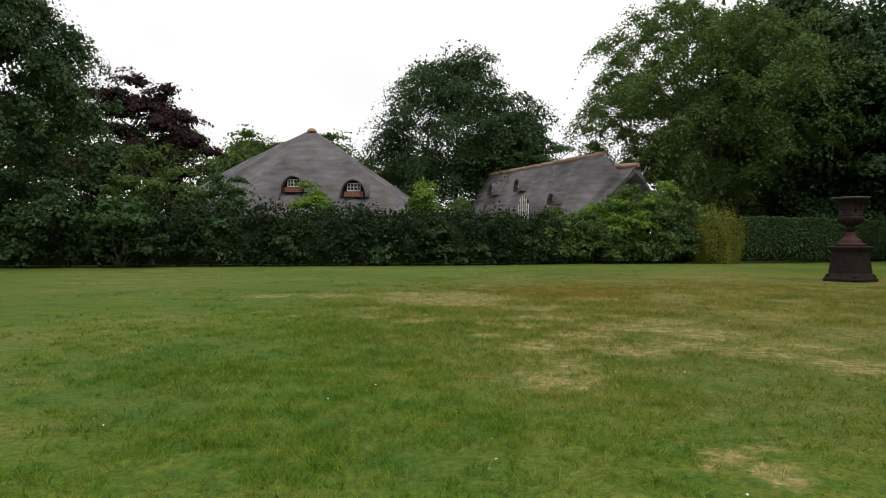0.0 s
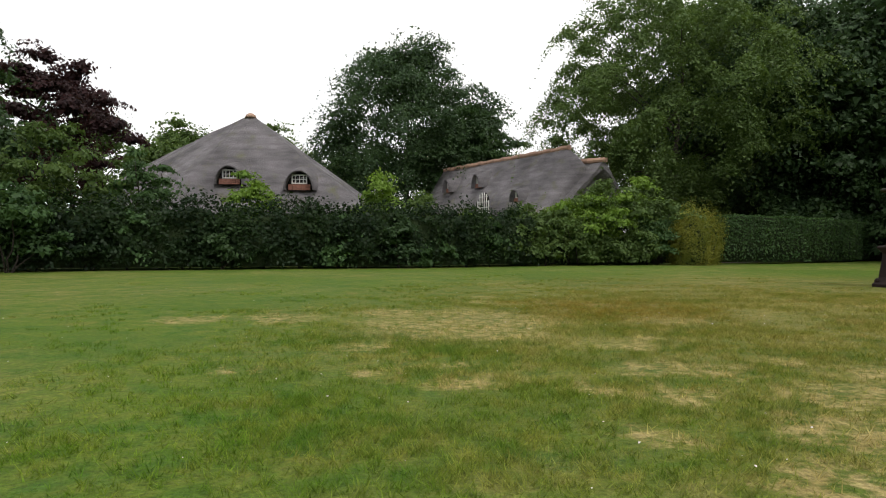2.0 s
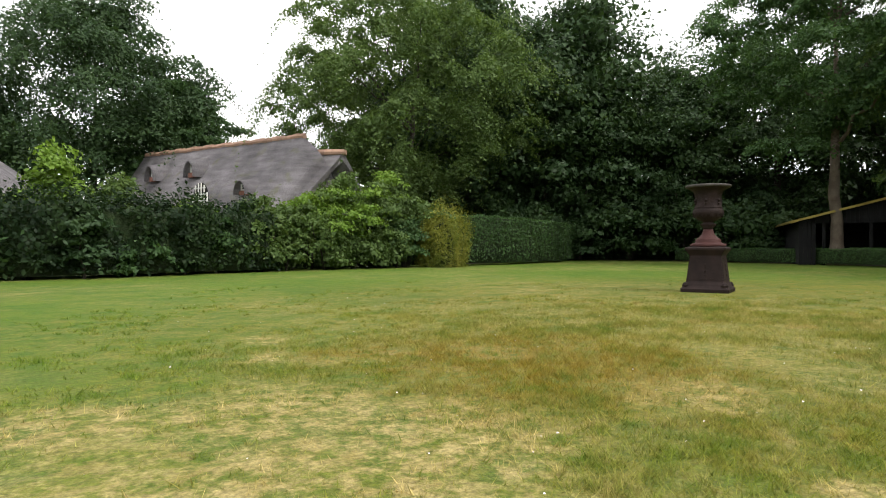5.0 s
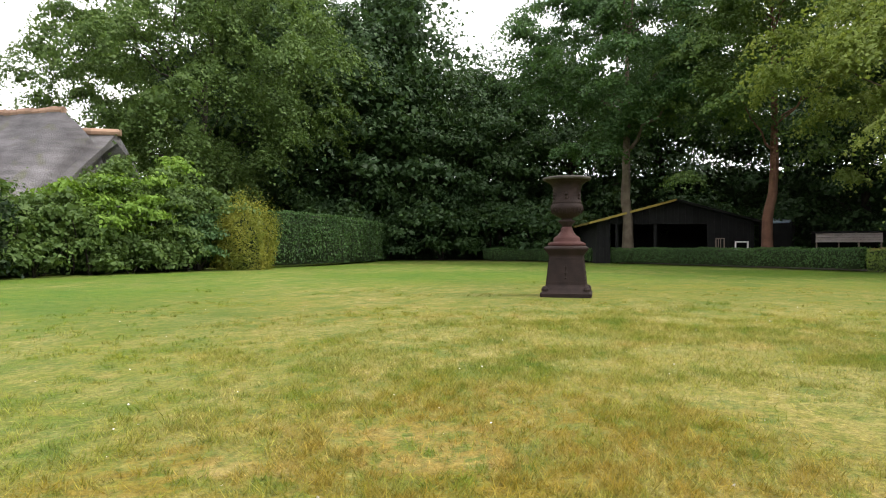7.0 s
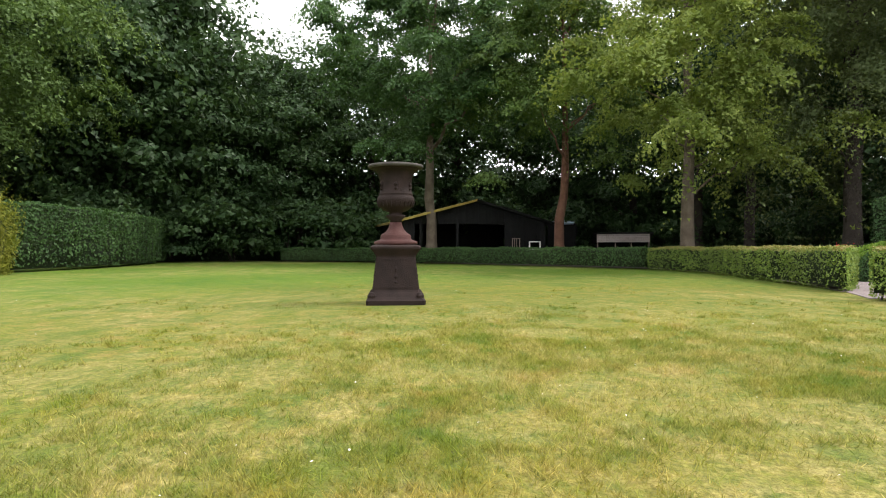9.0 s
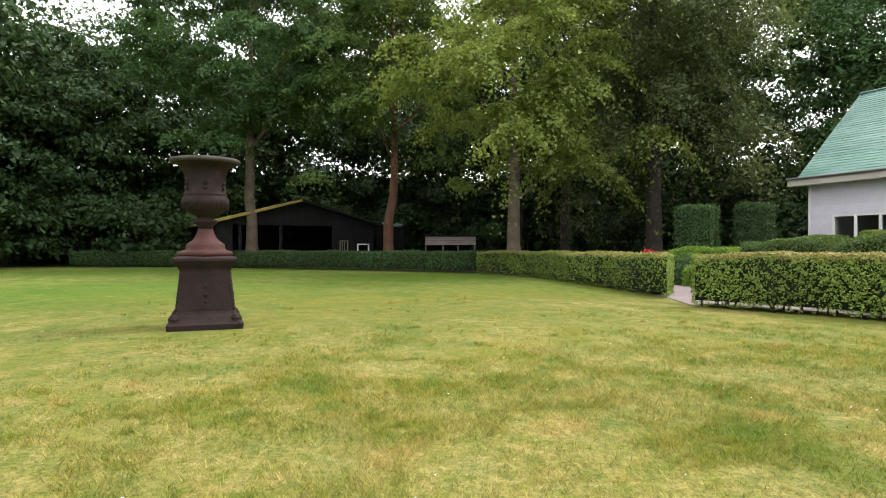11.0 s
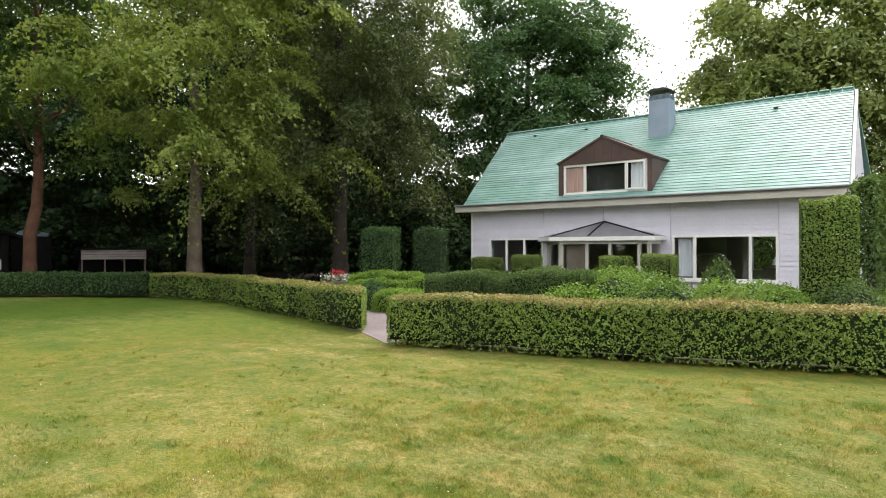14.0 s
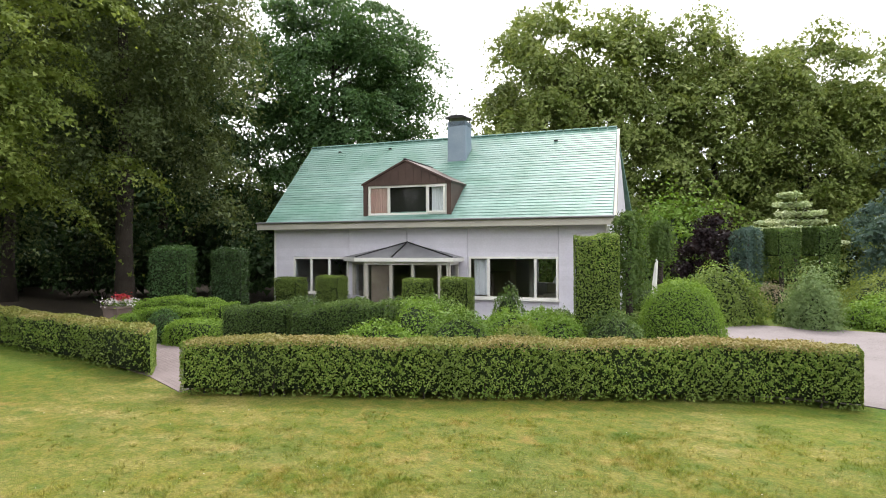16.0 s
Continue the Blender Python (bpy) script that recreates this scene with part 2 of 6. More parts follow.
def paver_material(name, c1, c2, w, h, joint):
    m, nt, b = material(name)
    p = position(nt)
    br = node(nt, "ShaderNodeTexBrick", Scale=1.0)
    br.inputs["Brick Width"].default_value, br.inputs["Row Height"].default_value, br.inputs["Mortar Size"].default_value = w, h, joint
    br.inputs["Color1"].default_value, br.inputs["Color2"].default_value = (*c1, 1), (*c2, 1)
    br.inputs["Mortar"].default_value = (c1[0] * 0.6, c1[1] * 0.6, c1[2] * 0.55, 1)
    nt.links.new(p, br.inputs["Vector"])
    col = mixed(nt, noised(nt, p, 0.8, 5.0), br.outputs["Color"], c2)
    nt.links.new(col, b.inputs["Base Color"])
    b.inputs["Roughness"].default_value = 0.85
    bumped(nt, b, noised(nt, p, 70.0), 0.4, 0.01)
    return m


def thatch_material():
    m, nt, b = material("thatch")
    p = nt.nodes.new("ShaderNodeTexCoord").outputs["Object"]
    mp = nt.nodes.new("ShaderNodeMapping")
    mp.inputs["Scale"].default_value = (1.0, 1.0, 0.25)
    nt.links.new(p, mp.inputs["Vector"])
    strand = noised(nt, mp.outputs["Vector"], 26.0, 4.0, 0.3, 0.7)
    col = mixed(nt, noised(nt, p, 0.5, 5.0), (0.185, 0.172, 0.182), (0.345, 0.322, 0.340))
    col = mixed(nt, strand, mixed(nt, 1.0, col, (0.7, 0.7, 0.68), "MULTIPLY"), col)
    col = mixed(nt, noised(nt, p, 1.5, 5.0, 0.55, 0.75), col, (0.20, 0.20, 0.13))
    level = nt.nodes.new("ShaderNodeMapping")
    level.inputs["Scale"].default_value = (0.45, 0.45, 2.2)
    nt.links.new(p, level.inputs["Vector"])
    course = noised(nt, level.outputs["Vector"], 2.0, 6.0, 0.36, 0.64)
    col = mixed(nt, course, mixed(nt, 1.0, col, (0.70, 0.69, 0.70), "MULTIPLY"), col)
    nt.links.new(col, b.inputs["Base Color"])
    b.inputs["Roughness"].default_value = 0.95
    bumped(nt, b, strand, 0.9, 0.08)
    return m


def glass_material(name, tint, rough=0.03):
    """Window glass: mostly clear, with the sky's reflection."""
    m, nt, b = material(name)
    gl = nt.nodes.new("ShaderNodeBsdfGlossy")
    gl.inputs["Roughness"].default_value = rough
    tr = nt.nodes.new("ShaderNodeBsdfTransparent")
    tr.inputs["Color"].default_value = (*tint, 1)
    lw = node(nt, "ShaderNodeLayerWeight", Blend=0.5)
    pw = nt.nodes.new("ShaderNodeMath")
    pw.operation = "POWER"
    pw.inputs[1].default_value = 4.0
    nt.links.new(lw.outputs["Facing"], pw.inputs[0])
    ad = nt.nodes.new("ShaderNodeMath")
    ad.operation = "MULTIPLY_ADD"
    ad.inputs[1].default_value, ad.inputs[2].default_value = 0.6, 0.025
    nt.links.new(pw.outputs[0], ad.inputs[0])
    mx = nt.nodes.new("ShaderNodeMixShader")
    nt.links.new(ad.outputs[0], mx.inputs[0])
    nt.links.new(tr.outputs[0], mx.inputs[1])
    nt.links.new(gl.outputs[0], mx.inputs[2])
    nt.links.new(mx.outputs[0], nt.nodes["Material Output"].inputs["Surface"])
    return m


M = {
    "lawn": lawn_material(),
    "blade": blade_material(),
    "path": paver_material("clinker_path", (0.185, 0.145, 0.145), (0.225, 0.18, 0.18), 0.2, 0.1, 0.006),
    "drive": paver_material("drive_paving", (0.190, 0.160, 0.165), (0.225, 0.193, 0.198), 0.2, 0.1, 0.006),
    "soil": plain("soil", (0.035, 0.026, 0.018), (0.06, 0.045, 0.03), 2.0, 30.0, 0.95, 0, 0.6, 0.03),
    "bark": plain("bark", (0.10, 0.075, 0.055), (0.17, 0.135, 0.10), 2.0, 22.0, 0.95, 0, 0.9, 0.05),
    "bark_red": plain("bark_red", (0.13, 0.06, 0.04), (0.20, 0.10, 0.065), 2.0, 22.0, 0.95, 0, 0.9, 0.05),
    "bark_dark": plain("bark_dark", (0.035, 0.028, 0.022), (0.06, 0.048, 0.038), 2.0, 22.0, 0.95, 0, 0.9, 0.05),
    # twigs and leaves inside hedges, their shade put into one near-black green
    "shaded_twigs": plain("shaded_twigs", (0.016, 0.030, 0.007), (0.026, 0.046, 0.011), 3.0, 30.0, 1.0, 0, 0.8, 0.05),
    "pale_board": plain("pale_board", (0.30, 0.25, 0.235), (0.38, 0.33, 0.31), 2.0, 25.0, 0.9, 0, 0.4, 0.01, 0.15),
    "iron": plain("rusted_iron", (0.017, 0.011, 0.010), (0.030, 0.019, 0.017), 4.0, 60.0, 0.7, 0.0, 0.35, 0.01, 0.0, 0.15),
    "iron_red": plain("red_rusted_iron", (0.055, 0.022, 0.020), (0.075, 0.034, 0.031), 5.0, 60.0, 0.7, 0.0, 0.35, 0.01, 0.0, 0.15),
    "iron_rim": plain("weathered_iron_rim", (0.050, 0.045, 0.042), (0.085, 0.078, 0.070), 5.0, 60.0, 0.75, 0.0, 0.35, 0.01, 0.0, 0.15),
    "thatch": thatch_material(),
    "ridge_tile": plain("ridge_tile", (0.34, 0.20, 0.135), (0.44, 0.30, 0.22), 2.0, 30.0, 0.85, 0, 0.3, 0.01, 0.2),
    "brick": plain("red_brick", (0.25, 0.105, 0.075), (0.33, 0.16, 0.12), 6.0, 40.0, 0.85, 0, 0.4, 0.01, 0.15),
    "white": plain("white_paint", (0.80, 0.79, 0.76), (0.72, 0.71, 0.68), 2.0, 30.0, 0.45, 0, 0.05),
    "board": plain("lilac_grey_board", (0.63, 0.61, 0.69), (0.69, 0.67, 0.755), 1.2, 25.0, 0.55, 0, 0.08, 0.004, 0.05),
    "fascia": plain("beige_fascia", (0.50, 0.475, 0.42), (0.44, 0.42, 0.37), 1.0, 25.0, 0.5, 0, 0.05),
    "green_tile": plain("green_glazed_tile", (0.112, 0.230, 0.186), (0.195, 0.312, 0.286), 0.9, 12.0, 0.5, 0, 0.12, 0.01, 0.12),
    "brown": plain("brown_cladding", (0.060, 0.034, 0.028), (0.085, 0.050, 0.042), 2.0, 30.0, 0.5, 0, 0.1),
    "chimney": plain("blue_grey_zinc", (0.20, 0.26, 0.33), (0.25, 0.31, 0.38), 1.5, 30.0, 0.5, 0.1, 0.05),
    "black": plain("black_metal", (0.015, 0.015, 0.017), (0.03, 0.03, 0.033), 4.0, 30.0, 0.4, 0.3, 0.05),
    "lead": plain("lead_roof", (0.16, 0.16, 0.175), (0.22, 0.22, 0.235), 1.5, 20.0, 0.5, 0.2, 0.15),
    # near-black for panels that paint the darkness of unlit rooms
    "dark": plain("unlit_room_dark", (0.012, 0.011, 0.010), (0.02, 0.018, 0.016), 1.0, 10.0, 0.9, 0, 0),
    "room": plain("room_wall", (0.42, 0.39, 0.34), (0.50, 0.46, 0.40), 1.0, 10.0, 0.9, 0, 0),
    "glass": glass_material("window_glass", (0.93, 0.95, 0.94)),
    "curtain_pink": plain("pink_curtain", (0.58, 0.37, 0.34), (0.68, 0.47, 0.43), 3.0, 30.0, 0.9, 0, 0.2),
    "curtain_white": plain("white_curtain", (0.78, 0.78, 0.84), (0.84, 0.84, 0.9), 3.0, 30.0, 0.9, 0, 0.2),
    # black boards, colour lowered further for the shade under the trees
    "black_board": plain("tarred_board_in_shade", (0.004, 0.004, 0.0045), (0.008, 0.008, 0.008), 2.0, 30.0, 1.0, 0, 0.3, 0.01, 0.2),
    "moss_roof": plain("mossy_roof", (0.23, 0.16, 0.035), (0.30, 0.24, 0.06), 1.2, 20.0, 0.95, 0, 0.5, 0.02),
    "old_wood": plain("weathered_wood", (0.17, 0.13, 0.11), (0.25, 0.20, 0.175), 2.0, 25.0, 0.9, 0, 0.4, 0.01, 0.15),
    "flower_white": plain("white_petals", (0.75, 0.72, 0.72), (0.8, 0.7, 0.75), 9.0, 30.0, 0.7, 0, 0),
    "flower_red": plain("red_petals", (0.5, 0.03, 0.04), (0.6, 0.06, 0.08), 9.0, 30.0, 0.7, 0, 0),
    "leaf_dark": leaf("leaf_dark", (0.030, 0.060, 0.020), (0.054, 0.098, 0.034), (0.036, 0.070, 0.028), 0.28),
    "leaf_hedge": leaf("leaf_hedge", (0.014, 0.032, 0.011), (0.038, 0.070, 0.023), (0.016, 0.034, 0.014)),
    "leaf_oak": leaf("leaf_oak", (0.046, 0.097, 0.033), (0.094, 0.170, 0.058), (0.054, 0.106, 0.038)),
    "leaf_mid": leaf("leaf_mid", (0.066, 0.118, 0.031), (0.130, 0.195, 0.054), (0.078, 0.128, 0.037)),
    "leaf_light": leaf("leaf_light", (0.168, 0.226, 0.052), (0.275, 0.328, 0.093), (0.152, 0.205, 0.050), 0.44),
    "leaf_lime": leaf("leaf_lime", (0.140, 0.190, 0.046), (0.265, 0.310, 0.110), (0.125, 0.165, 0.045), 0.36),
    "leaf_fresh": leaf("leaf_fresh", (0.125, 0.225, 0.027), (0.215, 0.330, 0.057), (0.130, 0.225, 0.035)),
    "leaf_yellow": leaf("leaf_yellow", (0.19, 0.21, 0.030), (0.31, 0.30, 0.050), (0.13, 0.17, 0.028)),
    "leaf_copper": leaf("leaf_copper", (0.030, 0.012, 0.014), (0.055, 0.022, 0.024), (0.030, 0.016, 0.016)),
    "leaf_purple": leaf("leaf_purple", (0.016, 0.010, 0.013), (0.030, 0.018, 0.022), (0.018, 0.011, 0.014)),
    "leaf_blue": leaf("leaf_blue", (0.065, 0.115, 0.100), (0.110, 0.170, 0.150), (0.07, 0.115, 0.105)),
    "leaf_box": leaf("leaf_box", (0.100, 0.180, 0.024), (0.185, 0.280, 0.051), (0.11, 0.19, 0.032), 0.25),
    "leaf_beech": leaf("leaf_beech", (0.105, 0.190, 0.030), (0.270, 0.345, 0.084), (0.140, 0.195, 0.046), 0.25),
    "leaf_straw": leaf("leaf_straw", (0.24, 0.22, 0.075), (0.34, 0.27, 0.13), (0.20, 0.22, 0.06), 0.25),
    "leaf_pale": leaf("leaf_pale", (0.46, 0.53, 0.36), (0.70, 0.73, 0.56), (0.42, 0.50, 0.32), 0.25),
    "leaf_willow": leaf("leaf_willow", (0.18, 0.26, 0.12), (0.30, 0.38, 0.19), (0.18, 0.26, 0.11)),
    "leaf_hemlock": leaf("leaf_hemlock", (0.076, 0.106, 0.040), (0.146, 0.178, 0.073), (0.084, 0.114, 0.047), 0.4),
    "leaf_blossom": leaf("leaf_blossom", (0.45, 0.33, 0.31), (0.55, 0.42, 0.38), (0.10, 0.15, 0.03)),
}

# ---- mesh tools ----
rng = np.random.default_rng(7)


def mesh_of(name, verts, faces, mat, smooth=False, loop=4):
    """A mesh from arrays: verts (n, 3), faces (m, loop)."""
    me = bpy.data.meshes.new(name)
    verts, faces = np.asarray(verts, np.float32), np.asarray(faces, np.int32)
    me.vertices.add(len(verts))
    me.vertices.foreach_set("co", verts.ravel())
    me.loops.add(faces.size)
    me.loops.foreach_set("vertex_index", faces.ravel())
    me.polygons.add(len(faces))
    me.polygons.foreach_set("loop_start", np.arange(0, faces.size, loop, dtype=np.int32))
    me.polygons.foreach_set("loop_total", np.full(len(faces), loop, np.int32))
    if smooth:
        me.polygons.foreach_set("use_smooth", np.ones(len(faces), bool))
    me.materials.append(mat)
    me.update(calc_edges=True)
    me.validate()
    return me


def child(name, me, parent, label=""):
    ob = new(name, me)
    ob.parent = parent
    return tagged(ob, label)


def part(name, bm, mat, parent, label="", smooth=False):
    me = bpy.data.meshes.new(name)
    bmesh.ops.recalc_face_normals(bm, faces=bm.faces)
    bm.to_mesh(me)
    bm.free()
    me.materials.append(mat)
    if smooth:
        me.shade_smooth()
    return child(name, me, parent, label)


def thing(name, m, label, category, group="", kind=""):
    ob = new(name)
    ob.empty_display_size = 0.2
    ob.matrix_basis = m
    return tagged(ob, label, category, group, kind)


def boxes(*items):
    """A bmesh of boxes (x0, y0, z0, x1, y1, z1)."""
    bm = bmesh.new()
    for x0, y0, z0, x1, y1, z1 in items:
        v = [bm.verts.new(p) for p in ((x0, y0, z0), (x1, y0, z0), (x1, y1, z0), (x0, y1, z0), (x0, y0, z1), (x1, y0, z1), (x1, y1, z1), (x0, y1, z1))]
        for f in ((3, 2, 1, 0), (4, 5, 6, 7), (0, 1, 5, 4), (1, 2, 6, 5), (2, 3, 7, 6), (3, 0, 4, 7)):
            bm.faces.new([v[i] for i in f])
    return bm


def soft(bm, width=0.01, segments=2):
    bmesh.ops.bevel(bm, geom=bm.edges[:], offset=width, segments=segments, affect="EDGES", clamp_overlap=True)
    return bm


def prism(points, y0, y1):
    """A polygon in x and z, thick from y0 to y1."""
    bm = bmesh.new()
    a = [bm.verts.new((x, y0, z)) for x, z in points]
    b = [bm.verts.new((x, y1, z)) for x, z in points]
    bm.faces.new(a)
    bm.faces.new(b[::-1])
    for i in range(len(a)):
        j = (i + 1) % len(a)
        bm.faces.new((a[j], a[i], b[i], b[j]))
    return bm


def slab(points, thick):
    """A flat polygon (any plane) thickened along its own normal, downwards."""
    bm = bmesh.new()
    pts = [Vector(p) for p in points]
    n = (pts[1] - pts[0]).cross(pts[2] - pts[0]).normalized()
    if n.z < 0:
        n.negate()
    a = [bm.verts.new(p) for p in pts]
    b = [bm.verts.new(p - n * thick) for p in pts]
    bm.faces.new(a)
    bm.faces.new(b[::-1])
    for i in range(len(a)):
        j = (i + 1) % len(a)
        bm.faces.new((a[j], a[i], b[i], b[j]))
    return bm


def turned(profile, sides=32):
    """A lathe of (radius, z) pairs."""
    ang = np.linspace(0, 2 * np.pi, sides, endpoint=False)
    bm = bmesh.new()
    rings = [[bm.verts.new((r * math.cos(t), r * math.sin(t), z)) for t in ang] for r, z in profile]
    for a, b in zip(rings, rings[1:]):
        for i in range(sides):
            j = (i + 1) % sides
            bm.faces.new((a[i], a[j], b[j], b[i]))
    bm.faces.new(rings[0][::-1])
    bm.faces.new(rings[-1])
    return bm


def squared(profile):
    """A square-plan lathe of (half width, z) pairs, with cut corners."""
    bm = bmesh.new()
    rings = []
    for r, z in profile:
        c = r * 0.94
        rings.append([bm.verts.new((x, y, z)) for x, y in ((r, -c), (r, c), (c, r), (-c, r), (-r, c), (-r, -c), (-c, -r), (c, -r))])
    for a, b in zip(rings, rings[1:]):
        for i in range(8):
            j = (i + 1) % 8
            bm.faces.new((a[i], a[j], b[j], b[i]))
    bm.faces.new(rings[0][::-1])
    bm.faces.new(rings[-1])
    return bm


def tube(points, radii, sides=8, rough=0.0):
    """Arrays of a tapered tube along points."""
    pts = np.asarray(points, float)
    n = len(pts)
    tan = np.gradient(pts, axis=0)
    tan /= np.linalg.norm(tan, axis=1)[:, None] + 1e-9
    ref = np.where(np.abs(tan[:, 2:3]) > 0.9, np.array([[1.0, 0, 0]]), np.array([[0, 0, 1.0]]))
    u = np.cross(tan, ref)
    u /= np.linalg.norm(u, axis=1)[:, None]
    v = np.cross(tan, u)
    ang = np.linspace(0, 2 * np.pi, sides, endpoint=False)
    r = np.asarray(radii, float)[:, None] * (1 + rough * rng.uniform(-1, 1, (n, sides)))
    verts = pts[:, None] + r[..., None] * (np.cos(ang)[None, :, None] * u[:, None] + np.sin(ang)[None, :, None] * v[:, None])
    i, j = np.meshgrid(np.arange(n - 1), np.arange(sides), indexing="ij")
    k = (j + 1) % sides
    faces = np.stack([i * sides + j, i * sides + k, (i + 1) * sides + k, (i + 1) * sides + j], -1).reshape(-1, 4)
    return verts.reshape(-1, 3), faces


def leaves(name, centres, normals, length, width, mat, spread=0.7, simple=False):
    """Pointed leaves, one island each: folded and four-cornered, or simple triangles for far foliage."""
    n = len(centres)
    nrm = normals + spread * rng.normal(size=(n, 3))
    nrm /= np.linalg.norm(nrm, axis=1)[:, None] + 1e-9
    t = np.cross(nrm, rng.normal(size=(n, 3)))
    t /= np.linalg.norm(t, axis=1)[:, None] + 1e-9
    b = np.cross(nrm, t)
    s = rng.uniform(0.6, 1.25, (n, 1))
    l, w = length * s * 0.5, width * s * 0.5
    if simple:
        v = np.stack([centres - l * 0.7 * t + w * b, centres + l * t, centres - l * 0.7 * t - w * b], 1).reshape(-1, 3)
        return mesh_of(name, v, np.arange(3 * n).reshape(n, 3), mat, False, 3)
    side = centres - 0.1 * l * t + nrm * w * 0.35
    v = np.stack([centres - l * t, side + w * b, centres + l * t, side - w * b], 1).reshape(-1, 3)
    f = np.arange(4 * n).reshape(n, 4)
    return mesh_of(name, v, f, mat)


def inner_leaves(name, centres, radii, scale, droop, mat, floor_z, size, per):
    """The dense middle of each clump of a crown: larger overlapping sprays of leaves."""
    k = len(centres)
    which = np.repeat(np.arange(k), per)
    r = radii[which][:, None]
    d = rng.normal(size=(k * per, 3)) * np.array([0.55, 0.55, 0.28])
    off = np.clip(d, -1, 1) * r * scale * 1.3
    p = centres[which] + off
    p[:, 2] -= droop * (off[:, 0] ** 2 + off[:, 1] ** 2) / r[:, 0]
    p[:, 2] = np.maximum(p[:, 2], floor_z + 0.1)
    return leaves(name, p, d + np.array([0, 0, 0.5]), size * 1.5, size * 1.1, mat, 0.6, True)


def curve_points(a, b, bow, n=7, wob=0.08):
    a, b = np.asarray(a, float), np.asarray(b, float)
    t = np.linspace(0, 1, n)[:, None]
    p = a + (b - a) * t
    p[:, 2] += bow * (4 * t * (1 - t))[:, 0]
    d = np.linalg.norm(b - a) * wob
    p[1:-1] += rng.normal(size=(n - 2, 3)) * d * 0.4
    return p


def crown_points(h, low, r, count, clumps, droop=0.0, size=1.0, top=0.35, fill=0.35, weep=0.0, lobes=0.22, skirt=True):
    """Leaf places of a crown: clumps on a lumpy egg between low and h, radius r; and the clumps' centres."""
    mid, half = (h + low) / 2, (h - low) / 2
    d = rng.normal(size=(clumps, 3))
    d /= np.linalg.norm(d, axis=1)[:, None]
    lump = 1 + lobes * np.sin(3 * np.arctan2(d[:, 1], d[:, 0]) + rng.uniform(0, 6)) * np.cos(2.3 * d[:, 2] + rng.uniform(0, 6)) + rng.uniform(-lobes, lobes * 0.6, clumps)
    k = (fill + (1 - fill) * rng.uniform(0, 1, clumps) ** 0.5) * lump
    narrow = 1 - top * np.clip(d[:, 2], 0, 1) ** 2
    c = np.stack([d[:, 0] * r * k * narrow, d[:, 1] * r * k * narrow, mid + d[:, 2] * half * k], 1)
    if skirt:
        flat = np.hypot(d[:, 0], d[:, 1])
        wide = np.where(d[:, 2] < 0, np.maximum(flat, 0.88) / (flat + 1e-6), 1.0)
        c[:, :2] *= wide[:, None]
    c[:, 2] = np.clip(c[:, 2], low, None)
    which = rng.integers(0, clumps, count)
    radii = size * rng.uniform(0.6, 1.35, clumps)
    rad = radii[which][:, None]
    twigs = 9
    sub = rng.normal(size=(clumps, twigs, 3))
    sub[..., 2] = np.abs(sub[..., 2]) * 0.8 - 0.25
    sub /= np.linalg.norm(sub, axis=2)[..., None]
    sub *= rng.uniform(0.15, 1.15, (clumps, twigs, 1))
    tw = rng.integers(0, twigs, count)
    near = rng.normal(size=(count, 3)) * rng.uniform(0.6, 1.4, (count, 1)) * np.array([0.24, 0.24, 0.15])
    g = sub[which, tw] + near
    away = np.arctan2(c[:, 1], c[:, 0])[which]
    ca, sa = np.cos(away), np.sin(away)
    lx, ly = g[:, 0] * 1.3, g[:, 1] * 0.85
    dome = np.stack([ca * lx - sa * ly, sa * lx + ca * ly, g[:, 2] * 0.6], 1) * rad
    pos = c[which] + dome
    pos[:, 2] -= droop * (dome[:, 0] ** 2 + dome[:, 1] ** 2) / rad[:, 0]
    g = dome / rad + 2.0 * near + np.array([0, 0, 0.25])
    if weep:
        pos[:, 2] -= weep * rng.uniform(0, 1, count) ** 2 * rng.uniform(0.3, 1, clumps)[which]
    pos[:, 2] = np.maximum(pos[:, 2], low * 0.6 + 0.1)
    return pos, g + np.array([0, 0, 0.35]), c, radii


